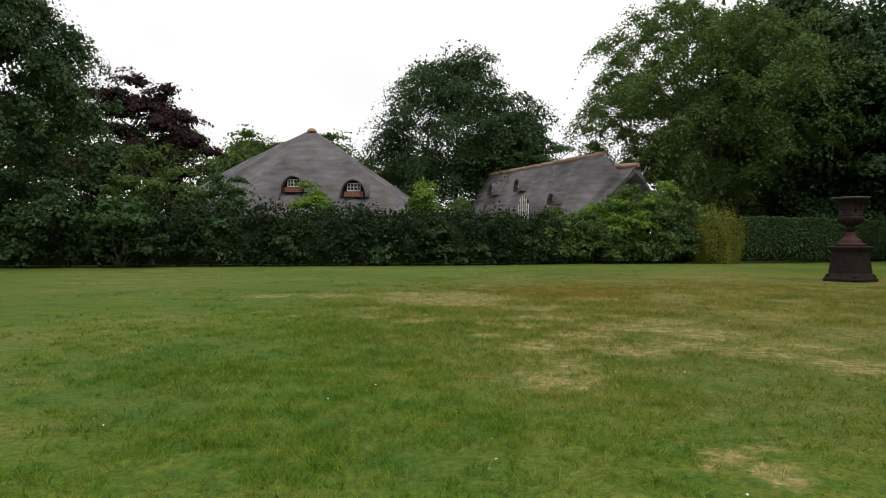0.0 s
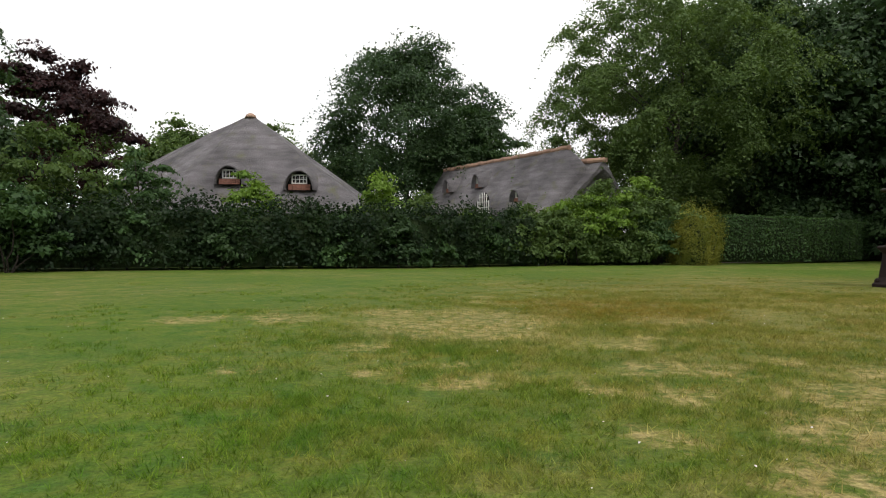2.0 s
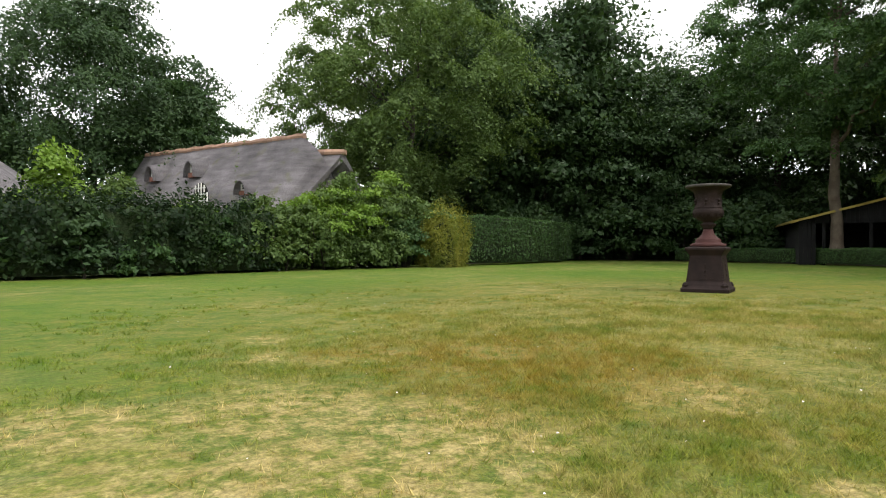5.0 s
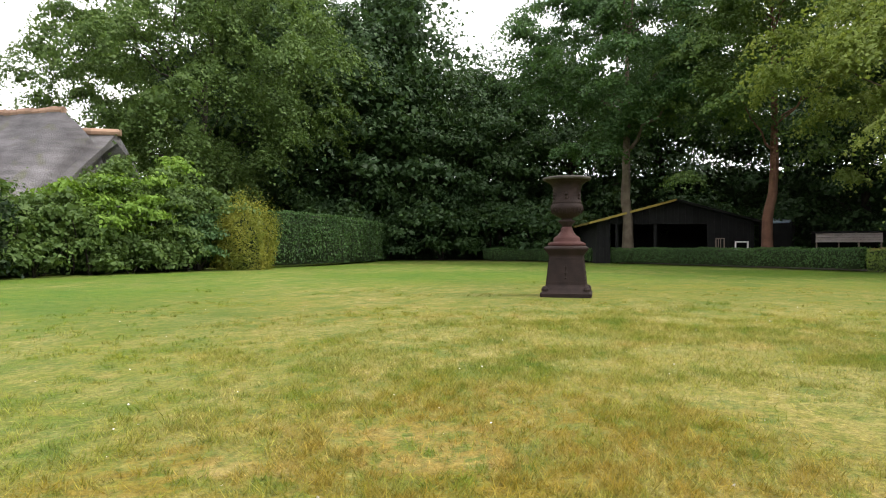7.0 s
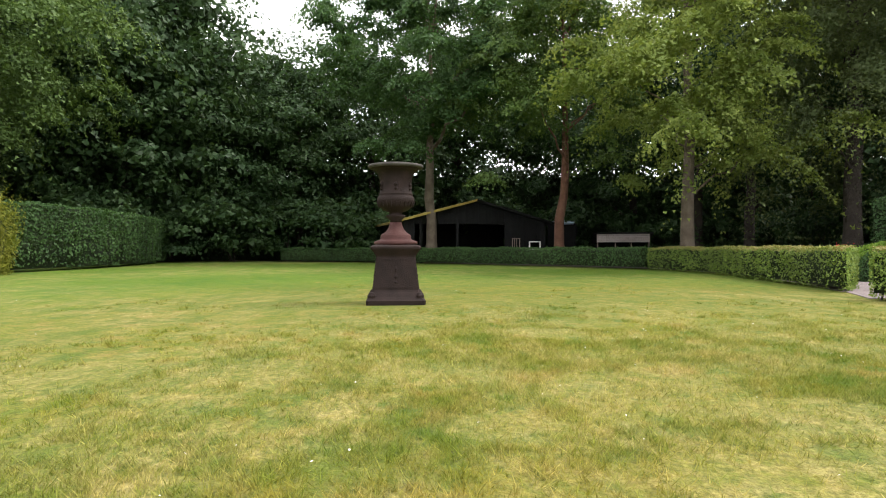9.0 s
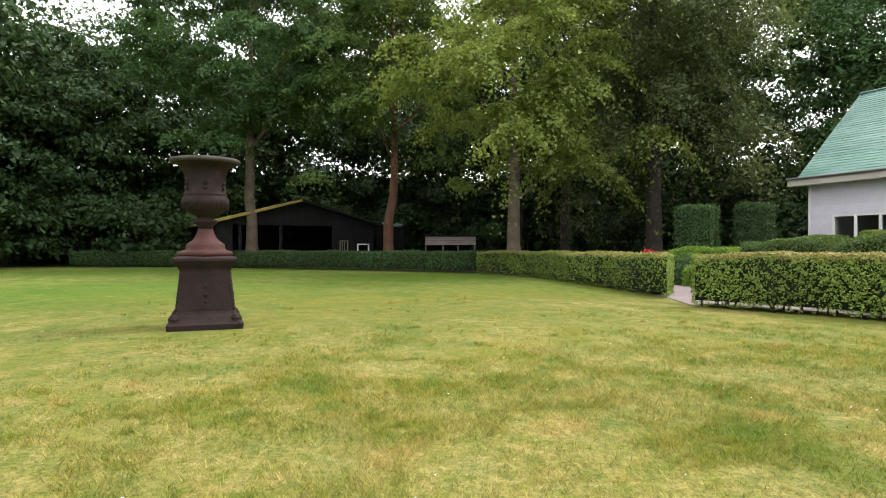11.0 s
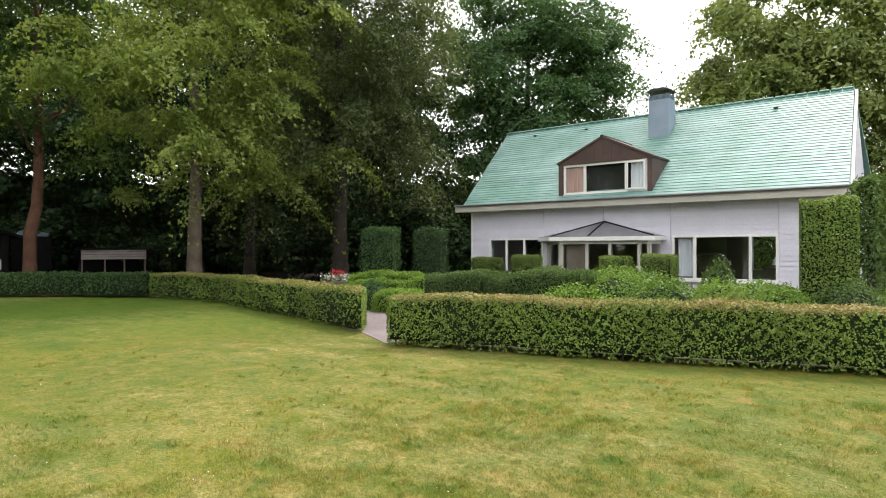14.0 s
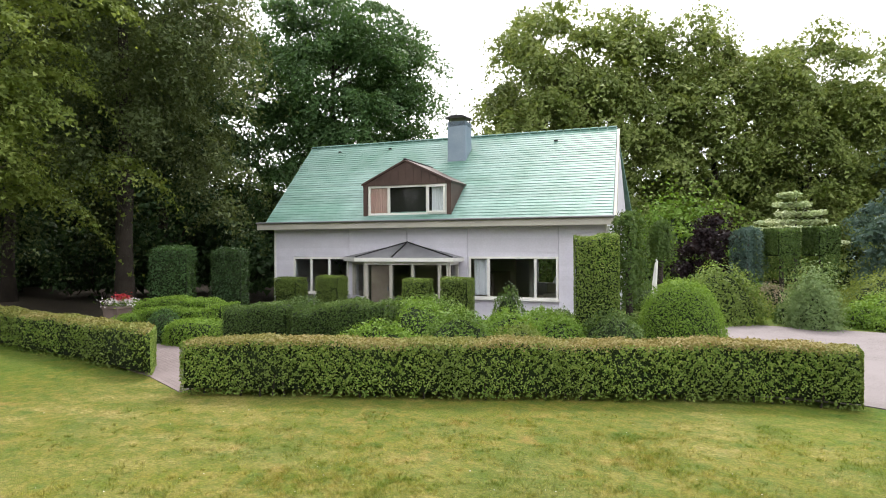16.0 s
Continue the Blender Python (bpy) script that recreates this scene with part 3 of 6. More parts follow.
def tree(name, x, y, h, low, r, trunk_r, mat, bark, label, count=16000, clumps=90, leaf_len=0.32, leaf_w=0.2, turn=0.0,
         droop=0.15, size=1.0, weep=0.0, top=0.35, fill=0.35, limbs=8, lean=(0, 0), lobes=0.22, group="", category="tree", stem=0.75, skirt=True, limb_r=0.42, core=0.32):
    t = thing(name, pose(x, y, 0, 0, 0, turn), label, category, group)
    pos, nrm, c, radii = crown_points(h, low, r, count, clumps, droop, size, top, fill, weep, lobes, skirt)
    pos[:, 0] += lean[0] * pos[:, 2] / h
    pos[:, 1] += lean[1] * pos[:, 2] / h
    n = 12
    z = np.linspace(-0.1, h * stem, n)
    tp = np.stack([lean[0] * z / h + np.cumsum(rng.normal(size=n)) * 0.02 * h / 8, lean[1] * z / h + np.cumsum(rng.normal(size=n)) * 0.02 * h / 8, z], 1)
    tp[:3, :2] = tp[:1, :2] * 0
    rad = trunk_r * (1 - 0.85 * np.clip(z / (h * stem), 0, 1))
    rad[0] *= 1.35
    child("trunk", mesh_of("trunk", *tube(tp, rad, 12, 0.07), bark, True), t)
    order = rng.permutation(len(c))[:limbs]
    for i in order:
        zb = np.clip(c[i, 2] - np.hypot(c[i, 0], c[i, 1]) * 0.55, max(low * 0.7, h * 0.16), h * stem * 0.9)
        k = np.searchsorted(z, zb)
        base = tp[min(k, n - 1)].copy()
        base[2] = zb
        rr = trunk_r * limb_r * (1 - 0.6 * zb / h)
        child("limb", mesh_of("limb", *tube(curve_points(base, c[i], 0.25, 7), np.linspace(rr, rr * 0.2, 7), 6), bark, True), t)
    if core:
        cc = c + np.stack([lean[0] * c[:, 2] / h, lean[1] * c[:, 2] / h, 0 * c[:, 2]], 1)
        child("inner_growth", inner_leaves("inner_growth", cc, radii, core, droop, mat, low * 0.6 + 0.1, leaf_len, 70), t)["kind"] = "stuff"
    child("crown", leaves("crown", pos, nrm, leaf_len, leaf_w, mat, 0.75, True), t)["kind"] = "stuff"
    return t


def resample(pts, step):
    p = np.asarray(pts, float)
    seg = np.hypot(*np.diff(p, axis=0).T)
    s = np.concatenate([[0], np.cumsum(seg)])
    n = max(2, int(s[-1] / step) + 1)
    q = np.linspace(0, s[-1], n)
    out = np.stack([np.interp(q, s, p[:, 0]), np.interp(q, s, p[:, 1])], 1)
    for _ in range(6):
        out[1:-1] = 0.25 * out[:-2] + 0.5 * out[1:-1] + 0.25 * out[2:]
    return out, q, s[-1]


def hedge(name, pts, width, height, mat, label, per_m2=900, leaf_len=0.05, leaf_w=0.032, wob=0.03, top_mat=None, clear=0.12, stems=0.0,
          ragged=0.0, group="", category="hedge", step=0.25, skew=0.0, bulge=0.0, tuft=0.0):
    """A hedge along pts (its middle line): solid core with twigs and inner shade in one dark colour, leaves over sides,
    ends and top, stems below.
    """
    t = thing(name, pose(*pts[0], 0), label, category, group)
    org = np.array([*pts[0], 0.0])
    line, q, total = resample(pts, step)
    tan = np.gradient(line, axis=0)
    tan /= np.linalg.norm(tan, axis=1)[:, None]
    side = np.stack([-tan[:, 1], tan[:, 0]], 1)
    w = width / 2

    def wave(s, seed):
        return wob * (np.sin(s * 1.7 + seed) + 0.7 * np.sin(s * 4.1 + 2 * seed) + 0.5 * np.sin(s * 9.3 + 3 * seed))

    def cut(s, o):
        """How far an obliquely cut far end shifts along the hedge."""
        return skew * o * np.clip((s - (total - 1.2)) / 1.2, 0, 1)

    def lumps(s, z):
        return bulge * (np.sin(s * 1.3 + 2.2 * z) + 0.8 * np.sin(2.9 * s - 3.4 * z + 1) + 0.7 * np.sin(5.3 * s + 4.7 * z + 2))

    def tufts(s, z):
        """Shoots of a hand's breadth that stand out and leave gaps between them."""
        return 0.6 * np.sin(17 * s + 5 * np.sin(9 * z)) + 0.6 * np.sin(23 * z + 4 * np.sin(11 * s)) + 0.5 * np.sin(41 * s - 29 * z) + 0.5 * np.sin(3.1 * s + 4 * z)

    if tuft:
        foot, inset_c = clear + 0.05, 0.10
    else:
        foot, inset_c = clear, 0.05
    prof = [(-w + inset_c, foot), (-w + inset_c, height - 0.14), (-w + 0.16, height - 0.06), (w - 0.16, height - 0.06), (w - inset_c, height - 0.14), (w - inset_c, foot)]
    v = np.concatenate([np.concatenate([line + side * o + tan * cut(q, o)[:, None], np.full((len(line), 1), z)], 1) + np.stack([side[:, 0] * wave(q, 1) * np.sign(o), side[:, 1] * wave(q, 1) * np.sign(o), wave(q, 5) * (z > 0.3)], 1) for o, z in prof])
    n, k = len(line), len(prof)
    f = [(a * n + i, a * n + i + 1, ((a + 1) % k) * n + i + 1, ((a + 1) % k) * n + i) for a in range(k) for i in range(n - 1)]
    f += [(0, n, 4 * n, 5 * n), (n, 2 * n, 3 * n, 4 * n), (n - 1, 6 * n - 1, 5 * n - 1, 2 * n - 1), (2 * n - 1, 5 * n - 1, 4 * n - 1, 3 * n - 1)]
    child("inner_growth", mesh_of("inner_growth", v - org, f, M["shaded_twigs"]), t)

    def put(count, kind):
        if kind == "end":
            i = np.where(rng.uniform(size=count) < 0.5, 0, n - 1)
            o = rng.uniform(-w, w, count)
            z = clear + (height - clear) * rng.uniform(0, 1, count) ** 0.85
            sg = np.where(i == 0, -1.0, 1.0)
            p = line[i] + side[i] * o[:, None] + tan[i] * (sg * 0.03 + cut(q[i], o))[:, None]
            nr = np.concatenate([tan[i] * sg[:, None], np.full((count, 1), 0.2)], 1)
        else:
            s = rng.uniform(0, total, count)
            i = np.clip(np.searchsorted(q, s), 1, n - 1)
            g = ((s - q[i - 1]) / (q[i] - q[i - 1]))[:, None]
            base = line[i - 1] * (1 - g) + line[i] * g
            if kind == "side":
                sg = np.where(rng.uniform(size=count) < 0.5, -1.0, 1.0)
                z = clear * 0.6 + (height - clear * 0.6) * rng.uniform(0, 1, count) ** (0.85 if tuft else 0.68)
                inset = np.clip((z - (height - 0.12)) / 0.12, 0, 1) ** 2 * 0.07
                if tuft:
                    f = tufts(s, z + 2 * sg)
                    thin = np.clip((z - 0.1) / 0.35, 0, 1)
                    keep = rng.uniform(size=count) < np.clip(0.60 + 0.40 * f, 0.18, 1) * (0.75 + 0.25 * thin)
                    s, z, sg, inset, i, base, f = s[keep], z[keep], sg[keep], inset[keep], i[keep], base[keep], f[keep]
                    inset = inset + tuft * (0.8 - 0.7 * f)
                    count = len(s)
                o = sg * (w - inset + wave(s, 1) + rng.normal(size=count) * 0.025 + ragged * np.abs(rng.normal(size=count)) + lumps(s, z))
                nr = np.concatenate([side[i] * sg[:, None], np.full((count, 1), 0.25)], 1)
            else:
                o = rng.uniform(-w, w, count)
                edge = np.clip((np.abs(o) - (w - 0.12)) / 0.12, 0, 1) ** 2 * 0.06
                z = height - edge + rng.normal(size=count) * 0.018 + ragged * 1.5 * np.minimum(np.abs(rng.normal(size=count)), 1.7) ** 1.5 + 1.3 * lumps(s, o)
                nr = np.concatenate([side[i] * 0, np.full((count, 1), 1.0)], 1)
            z = z + wave(s, 5) * np.clip(z / height, 0, 1)
            p = base + side[i] * o[:, None] + tan[i] * cut(s, o)[:, None]
        return np.concatenate([p, z[:, None]], 1) - org, nr

    a, an = put(int(per_m2 * 2 * total * height), "side")
    b, bn = put(int(per_m2 * 2 * width * height), "end")
    c, cn = put(int(per_m2 * total * width), "top")
    if top_mat is None:
        child("foliage", leaves("foliage", np.concatenate([a, b, c]), np.concatenate([an, bn, cn]), leaf_len, leaf_w, mat), t)["kind"] = "stuff"
    else:
        child("foliage", leaves("foliage", np.concatenate([a, b]), np.concatenate([an, bn]), leaf_len, leaf_w, mat), t)["kind"] = "stuff"
        child("clipped_top", leaves("clipped_top", c, cn, leaf_len, leaf_w, top_mat), t, "sun-bleached clipped top")["kind"] = "stuff"
    if stems:
        for s in np.arange(stems / 2, total, stems):
            i = min(int(s / total * (n - 1)), n - 1)
            for sg in (-1, 1):
                o = sg * rng.uniform(0.3, 0.75) * w
                p = np.array([*(line[i] + side[i] * o + rng.normal(size=2) * 0.03), 0.0]) - org
                q2 = p + np.array([rng.normal() * 0.04, rng.normal() * 0.04, clear + 0.3])
                child("stem", mesh_of("stem", *tube([p - (0, 0, 0.02), (p + q2) / 2 + rng.normal(size=3) * 0.015, q2], [0.018, 0.015, 0.012], 5), M["bark_dark"], True), t)
    return t


def bush(name, x, y, rx, ry, h, mat, label, count=4000, leaf_len=0.07, leaf_w=0.045, lump=0.1, ragged=0.05, flat=1.0, z0=0.0, turn=0.0,
         category="shrub", group="", core=0.86, power=2.0, fan=0.0):
    """A dome-shaped shrub: solid core painted as dark as its shaded inside, and leaves over its skin; power over 2
    makes it boxier.
    """
    t = thing(name, pose(x, y, z0, 0, 0, turn), label, category, group)
    ph = rng.uniform(0, 6, 6)

    def skin(d):
        a, b = np.arctan2(d[:, 1], d[:, 0]), d[:, 2]
        k = 1 + lump * (np.sin(3 * a + ph[0] + 2 * b) + 0.8 * np.sin(5 * a + ph[1] - 3 * b) * np.cos(4 * b + ph[2]) + 0.5 * np.sin(9 * a + ph[3] + 5 * b)) * 0.6
        e = (np.abs(d) ** power).sum(1) ** (-1 / power)
        k = (k * e)[:, None] * np.stack([1 - fan * (1 - b), 1 - fan * (1 - b), 1 + 0 * b], 1)
        return np.stack([d[:, 0] * rx, d[:, 1] * ry, np.abs(d[:, 2]) ** flat * h], 1) * k

    n, m = 18, 9
    ga, gb = np.meshgrid(np.linspace(0, 2 * np.pi, n, endpoint=False), np.linspace(0.0, np.pi / 2 - 0.01, m), indexing="xy")
    d = np.stack([np.cos(ga) * np.cos(gb), np.sin(ga) * np.cos(gb), np.sin(gb)], -1).reshape(-1, 3)
    i, j = np.meshgrid(np.arange(m - 1), np.arange(n), indexing="ij")
    k = (j + 1) % n
    f = np.stack([i * n + j, i * n + k, (i + 1) * n + k, (i + 1) * n + j], -1).reshape(-1, 4)
    child("inner_growth", mesh_of("inner_growth", skin(d) * core, f, M["shaded_twigs"], True), t)
    d = rng.normal(size=(count, 3))
    d[:, 2] = np.abs(d[:, 2])
    d /= np.linalg.norm(d, axis=1)[:, None]
    p = skin(d) * (1 + rng.normal(size=(count, 1)) * 0.03 + ragged * np.minimum(np.abs(rng.normal(size=(count, 1))), 2.0) ** 1.6)
    p[:, 2] = np.maximum(p[:, 2], 0.02)
    nr = d / np.array([rx, ry, h])
    nr /= np.linalg.norm(nr, axis=1)[:, None]
    child("foliage", leaves("foliage", p, nr + np.array([0, 0, 0.3]), leaf_len, leaf_w, mat), t)["kind"] = "stuff"
    return t


def shrub(name, x, y, h, r, mat, label, count=5000, leaf_len=0.16, leaf_w=0.09, clumps=40, low=0.2, bark="bark_dark", stems=5, size=0.45,
          droop=0.2, weep=0.0, category="shrub", group="", top=0.3, fill=0.3, turn=0.0):
    """A loose shrub: several stems out of the ground and clumps of leaves."""
    t = thing(name, pose(x, y, 0, 0, 0, turn), label, category, group)
    pos, nrm, c, radii = crown_points(h, low, r, count, clumps, droop, size, top, fill, weep, 0.25)
    for i in rng.permutation(clumps)[:stems]:
        b = np.array([c[i, 0] * 0.12, c[i, 1] * 0.12, -0.05])
        child("stem", mesh_of("stem", *tube(curve_points(b, c[i], 0.1, 6), np.linspace(0.035, 0.01, 6), 5), M[bark], True), t)
    child("inner_growth", inner_leaves("inner_growth", c, radii, 0.36, droop, mat, 0.03, leaf_len, 36), t)["kind"] = "stuff"
    child("foliage", leaves("foliage", pos, nrm, leaf_len, leaf_w, mat), t)["kind"] = "stuff"
    return t


# ---- the ground ----
gs = 1500.0
part("ground", slab([(-gs, -gs, 0), (gs, -gs, 0), (gs, gs, 0), (-gs, gs, 0)], 0.3), M["lawn"], None)
tagged(bpy.data.objects["ground"], "wide mown lawn, green with straw-dry patches", "lawn", "", "structure")


def sheet(name, points, z, mat, label, category):
    """A thin flat paved area; points in order round its edge."""
    ob = part(name, slab([(x, y, z) for x, y in points], 0.03), mat, None)
    return tagged(ob, label, category, "", "structure")


# ---- paths ----
sheet("garden_path", [(15.9, 9.1), (14.25, 9.1), (14.5, 8.65), (12.5, 6.8), (10.5, 4.9), (8.7, 2.9), (9.4, 2.3), (12.9, 5.5), (15.4, 7.6), (17.0, 7.0), (19.0, 6.5), (22.0, 7.2), (26.5, 6.3), (27.5, 8.2), (22.0, 9.9), (18.5, 9.4)], 0.012, M["path"], "red-grey clinker garden path between the hedges", "path")
sheet("pavement_drive", [(7.5, 2.05), (6.3, 1.5), (5.65, 1.5), (4.5, 0.5), (3.0, -3.0), (2.5, -9.5), (8.4, -8.2), (10.4, -7.7), (11.7, -7.3), (12.2, -6.2), (12.0, -3.2), (9.6, 0.8), (8.6, 2.6)], 0.016, M["drive"], "pale pinkish-grey paved drive beside the beds", "drive")
sheet("bed_soil", [(15.0, 7.7), (12.9, 5.3), (9.4, 2.0), (9.9, 0.5), (12.2, -2.6), (14.5, -4.4), (26.0, 1.7), (24.5, 5.2), (22.6, 7.6), (21.0, 7.9), (19.9, 7.5), (18.7, 7.0), (17.4, 7.55)], 0.03, M["soil"], "dark soil bed under the shrubs before the house", "bed")

sheet("wood_floor", [(18.8, 9.2), (25.0, 10.6), (28.4, 13.0), (30.3, 16.2), (35.6, 27.0), (36.0, 37.0), (33.0, 43.2), (24.0, 39.5), (16.5, 36.5), (16.5, 56.0), (34.0, 56.0), (52.0, 42.0), (58.0, 20.0), (52.0, -8.0), (33.0, -12.0), (27.0, -3.0), (26.3, 4.6), (25.2, 6.6), (22.0, 8.2)], 0.007, M["soil"], "dark leaf-littered soil under the trees", "woodland floor")

# ---- the cast-iron urn on its pedestal ----


def urn():
    t = thing("garden_urn", pose(10.66, 16.34, 0, 0, 0, 26) @ Matrix.Diagonal((1, 1, 0.99, 1)), "tall rust-brown cast-iron urn on a square pedestal on the lawn", "urn")
    ped = part("pedestal", squared([(0.45, -0.03), (0.46, 0.07), (0.44, 0.09), (0.41, 0.13), (0.39, 0.17), (0.372, 0.2), (0.360, 0.23), (0.305, 0.74), (0.312, 0.77), (0.345, 0.82), (0.375, 0.86), (0.388, 0.88), (0.388, 0.91), (0.36, 0.93), (0.30, 0.94)]), M["iron"], t)
    for k in range(4):
        m = pose(0, 0, 0, 0, 0, 90 * k)
        for bar in ((-0.22, -0.362, 0.26, 0.22, -0.335, 0.285), (-0.19, -0.318, 0.69, 0.19, -0.290, 0.715)):
            part("panel_moulding", boxes(bar), M["iron"], ped).matrix_basis = m
        for sx in (-1, 1):
            e = part("corner_scroll", turned([(0.02, 0.0), (0.055, 0.02), (0.06, 0.06), (0.035, 0.1), (0.02, 0.11)], 10), M["iron"], ped)
            e.matrix_basis = m @ pose(sx * 0.36, -0.38, 0.09)
            for j in range(9):
                s = part("bead", turned([(0.006, 0.0), (0.016, 0.012), (0.016, 0.028), (0.006, 0.04)], 6), M["iron"], ped)
                z = 0.25 + j * 0.05
                s.matrix_basis = m @ pose(sx * (0.338 - 0.052 * j / 9), -(0.348 - 0.052 * j / 9), z)
        r = part("relief", turned([(0.01, 0), (0.03, 0.03), (0.012, 0.07), (0.035, 0.12), (0.015, 0.18), (0.03, 0.24), (0.01, 0.3)], 8), M["iron"], ped)
        r.matrix_basis = m @ pose(0, -0.336, 0.32, -6.0)
    part("foot", turned([(0.33, 0.935), (0.345, 0.95), (0.345, 0.985), (0.32, 1.0), (0.26, 1.02), (0.245, 1.04), (0.245, 1.08), (0.225, 1.105), (0.17, 1.14), (0.13, 1.19), (0.105, 1.25), (0.092, 1.30)], 36), M["iron_red"], t, "reddish rusted foot", True)
    part("bowl", turned([(0.09, 1.295), (0.092, 1.33), (0.15, 1.385), (0.155, 1.40), (0.15, 1.415), (0.10, 1.43), (0.105, 1.46), (0.20, 1.50), (0.265, 1.56), (0.295, 1.63), (0.298, 1.67), (0.285, 1.71), (0.265, 1.73), (0.275, 1.745), (0.272, 1.76), (0.255, 1.78), (0.252, 1.92), (0.262, 2.02), (0.29, 2.09), (0.35, 2.14), (0.405, 2.162), (0.405, 2.19), (0.34, 2.19), (0.27, 2.08), (0.24, 1.9), (0.235, 1.8)], 40), M["iron"], t, "", True)
    part("rim", turned([(0.40, 2.165), (0.425, 2.168), (0.44, 2.182), (0.443, 2.2), (0.432, 2.22), (0.40, 2.226), (0.36, 2.205)], 40), M["iron_rim"], t, "pale weathered rim", True)
    for k in range(6):
        a = radians(60 * k)
        s = part("swag", turned([(0.005, -0.06), (0.03, -0.03), (0.018, 0.0), (0.036, 0.035), (0.02, 0.06), (0.005, 0.08)], 8), M["iron"], t)
        s.matrix_basis = pose(0.255 * math.cos(a), 0.255 * math.sin(a), 1.86, 0, 0, math.degrees(a))
    for k in range(24):
        a = radians(15 * k)
        s = part("gadroon", turned([(0.003, 0.0), (0.012, 0.03), (0.010, 0.08), (0.003, 0.11)], 6), M["iron"], t)
        s.matrix_basis = Matrix.Translation((0.262 * math.cos(a), 0.262 * math.sin(a), 1.54)) @ Euler((0, radians(22), a)).to_matrix().to_4x4()
    return t


urn()

# ---- the green-roofed house; x along the front from its right end, y towards the lawn ----
house = thing("house", pose(14.71, -4.01, 0, 0, 0, 28.29), "lilac-grey boarded house with a green glazed tile roof and dormer", "house")
L = 12.36
WL, WR = (9.16, 11.53, 0.78, 2.12), (1.49, 4.53, 0.74, 2.15)   # windows: x0, x1, z0, z1
BAY = (4.95, 9.0)
holes = [WL, WR, (BAY[0] + 0.05, BAY[1] - 0.1, 0.0, 1.95)]


def wall_with_holes(x0, x1, z0, z1, cuts, y0, y1):
    """Boxes of a wall in x and z with rectangular openings."""
    xs = sorted({x0, x1, *[c for h in cuts for c in h[:2]]})
    items = []
    for a, b in zip(xs, xs[1:]):
        mid = (a + b) / 2
        z = z0
        for c in sorted((h for h in cuts if h[0] < mid < h[1]), key=lambda h: h[2]):
            if c[2] > z + 1e-4:
                items.append((a, y0, z, b, y1, c[2]))
            z = c[3]
        if z1 > z + 1e-4:
            items.append((a, y0, z, b, y1, z1))
    return items


front = part("wall", boxes(*wall_with_holes(0, L, 0, 3.2, holes, -0.25, -0.02)), M["board"], house)


def gable(x0, x1, name):
    bm = bmesh.new()
    pts = [(-0.26, 0), (-8.1, 0), (-8.1, 3.2), (-4.06, 6.75), (-0.26, 3.5)]
    a = [bm.verts.new((x0, y, z)) for y, z in pts]
    b = [bm.verts.new((x1, y, z)) for y, z in pts]
    bm.faces.new(a), bm.faces.new(b[::-1])
    for i in range(5):
        j = (i + 1) % 5
        bm.faces.new((a[j], a[i], b[i], b[j]))
    return part(name, bm, M["board"], house)


gable(0.0, 0.25, "gable_wall")
gable(L - 0.25, L, "gable_wall")
part("back_wall", boxes(*wall_with_holes(0.25, L - 0.25, 0, 3.2, [(1.2, 3.9, 0.85, 2.2)], -8.1, -7.85)), M["board"], house)
part("floor", boxes((0.25, -7.85, 0.0, L - 0.25, -0.26, 0.3)), M["old_wood"], house)
part("ceiling", boxes((0.25, -7.85, 2.7, L - 0.25, -0.26, 2.8)), M["room"], house)
for box in ((5.0, -5.0, 0.3, L - 0.25, -4.9, 2.7), (4.9, -7.85, 0.3, 5.0, -0.26, 2.7), (9.0, -4.9, 0.3, 9.1, -0.26, 2.7)):
    part("inner_wall", boxes(box), M["room"], house)
part("room_post", boxes((2.95, -3.2, 0.3, 3.15, -3.0, 2.7)), M["white"], house)
part("cabinet", soft(boxes((4.3, -4.6, 0.3, 4.88, -2.2, 1.5)), 0.02, 1), M["old_wood"], house)
part("sofa", soft(boxes((1.0, -3.6, 0.3, 2.6, -2.8, 0.75), (1.0, -3.8, 0.3, 2.6, -3.6, 1.1)), 0.03, 1), M["room"], house)
# lapped boards between the upright seams
SEAMS = [0.0, 1.49, 4.57, 6.84, 9.15, L]
board_h = 0.153
row = 0
while row * board_h < 3.14:
    z0, z1 = row * board_h, min((row + 1) * board_h, 3.16)
    for a, b in zip(SEAMS, SEAMS[1:]):
        cuts = sorted((h[0], h[1]) for h in holes if h[2] - 0.02 < (z0 + z1) / 2 < h[3] + 0.02)
        spans, x = [], a + 0.008
        for c0, c1 in cuts:
            if c1 <= a or c0 >= b:
                continue
            if c0 - x > 0.05:
                spans.append((x, c0))
            x = max(x, c1)
        if b - 0.008 - x > 0.05:
            spans.append((x, b - 0.008))
        for s0, s1 in spans:
            bm = bmesh.new()
            v = [bm.verts.new(p) for p in ((s0, -0.02, z0), (s0, 0.030, z0), (s0, 0.012, z1), (s0, -0.02, z1), (s1, -0.02, z0), (s1, 0.030, z0), (s1, 0.012, z1), (s1, -0.02, z1))]
            for f in ((0, 1, 2, 3), (7, 6, 5, 4), (0, 4, 5, 1), (1, 5, 6, 2), (2, 6, 7, 3), (3, 7, 4, 0)):
                bm.faces.new([v[i] for i in f])
            part("board", bm, M["board"], front)
    row += 1
for x, w in ((0.0, 0.07), (L, 0.07)):
    part("corner_trim", boxes((x - w / 2, -0.1, 0, x + w / 2, 0.045, 3.16)), M["white"], house)
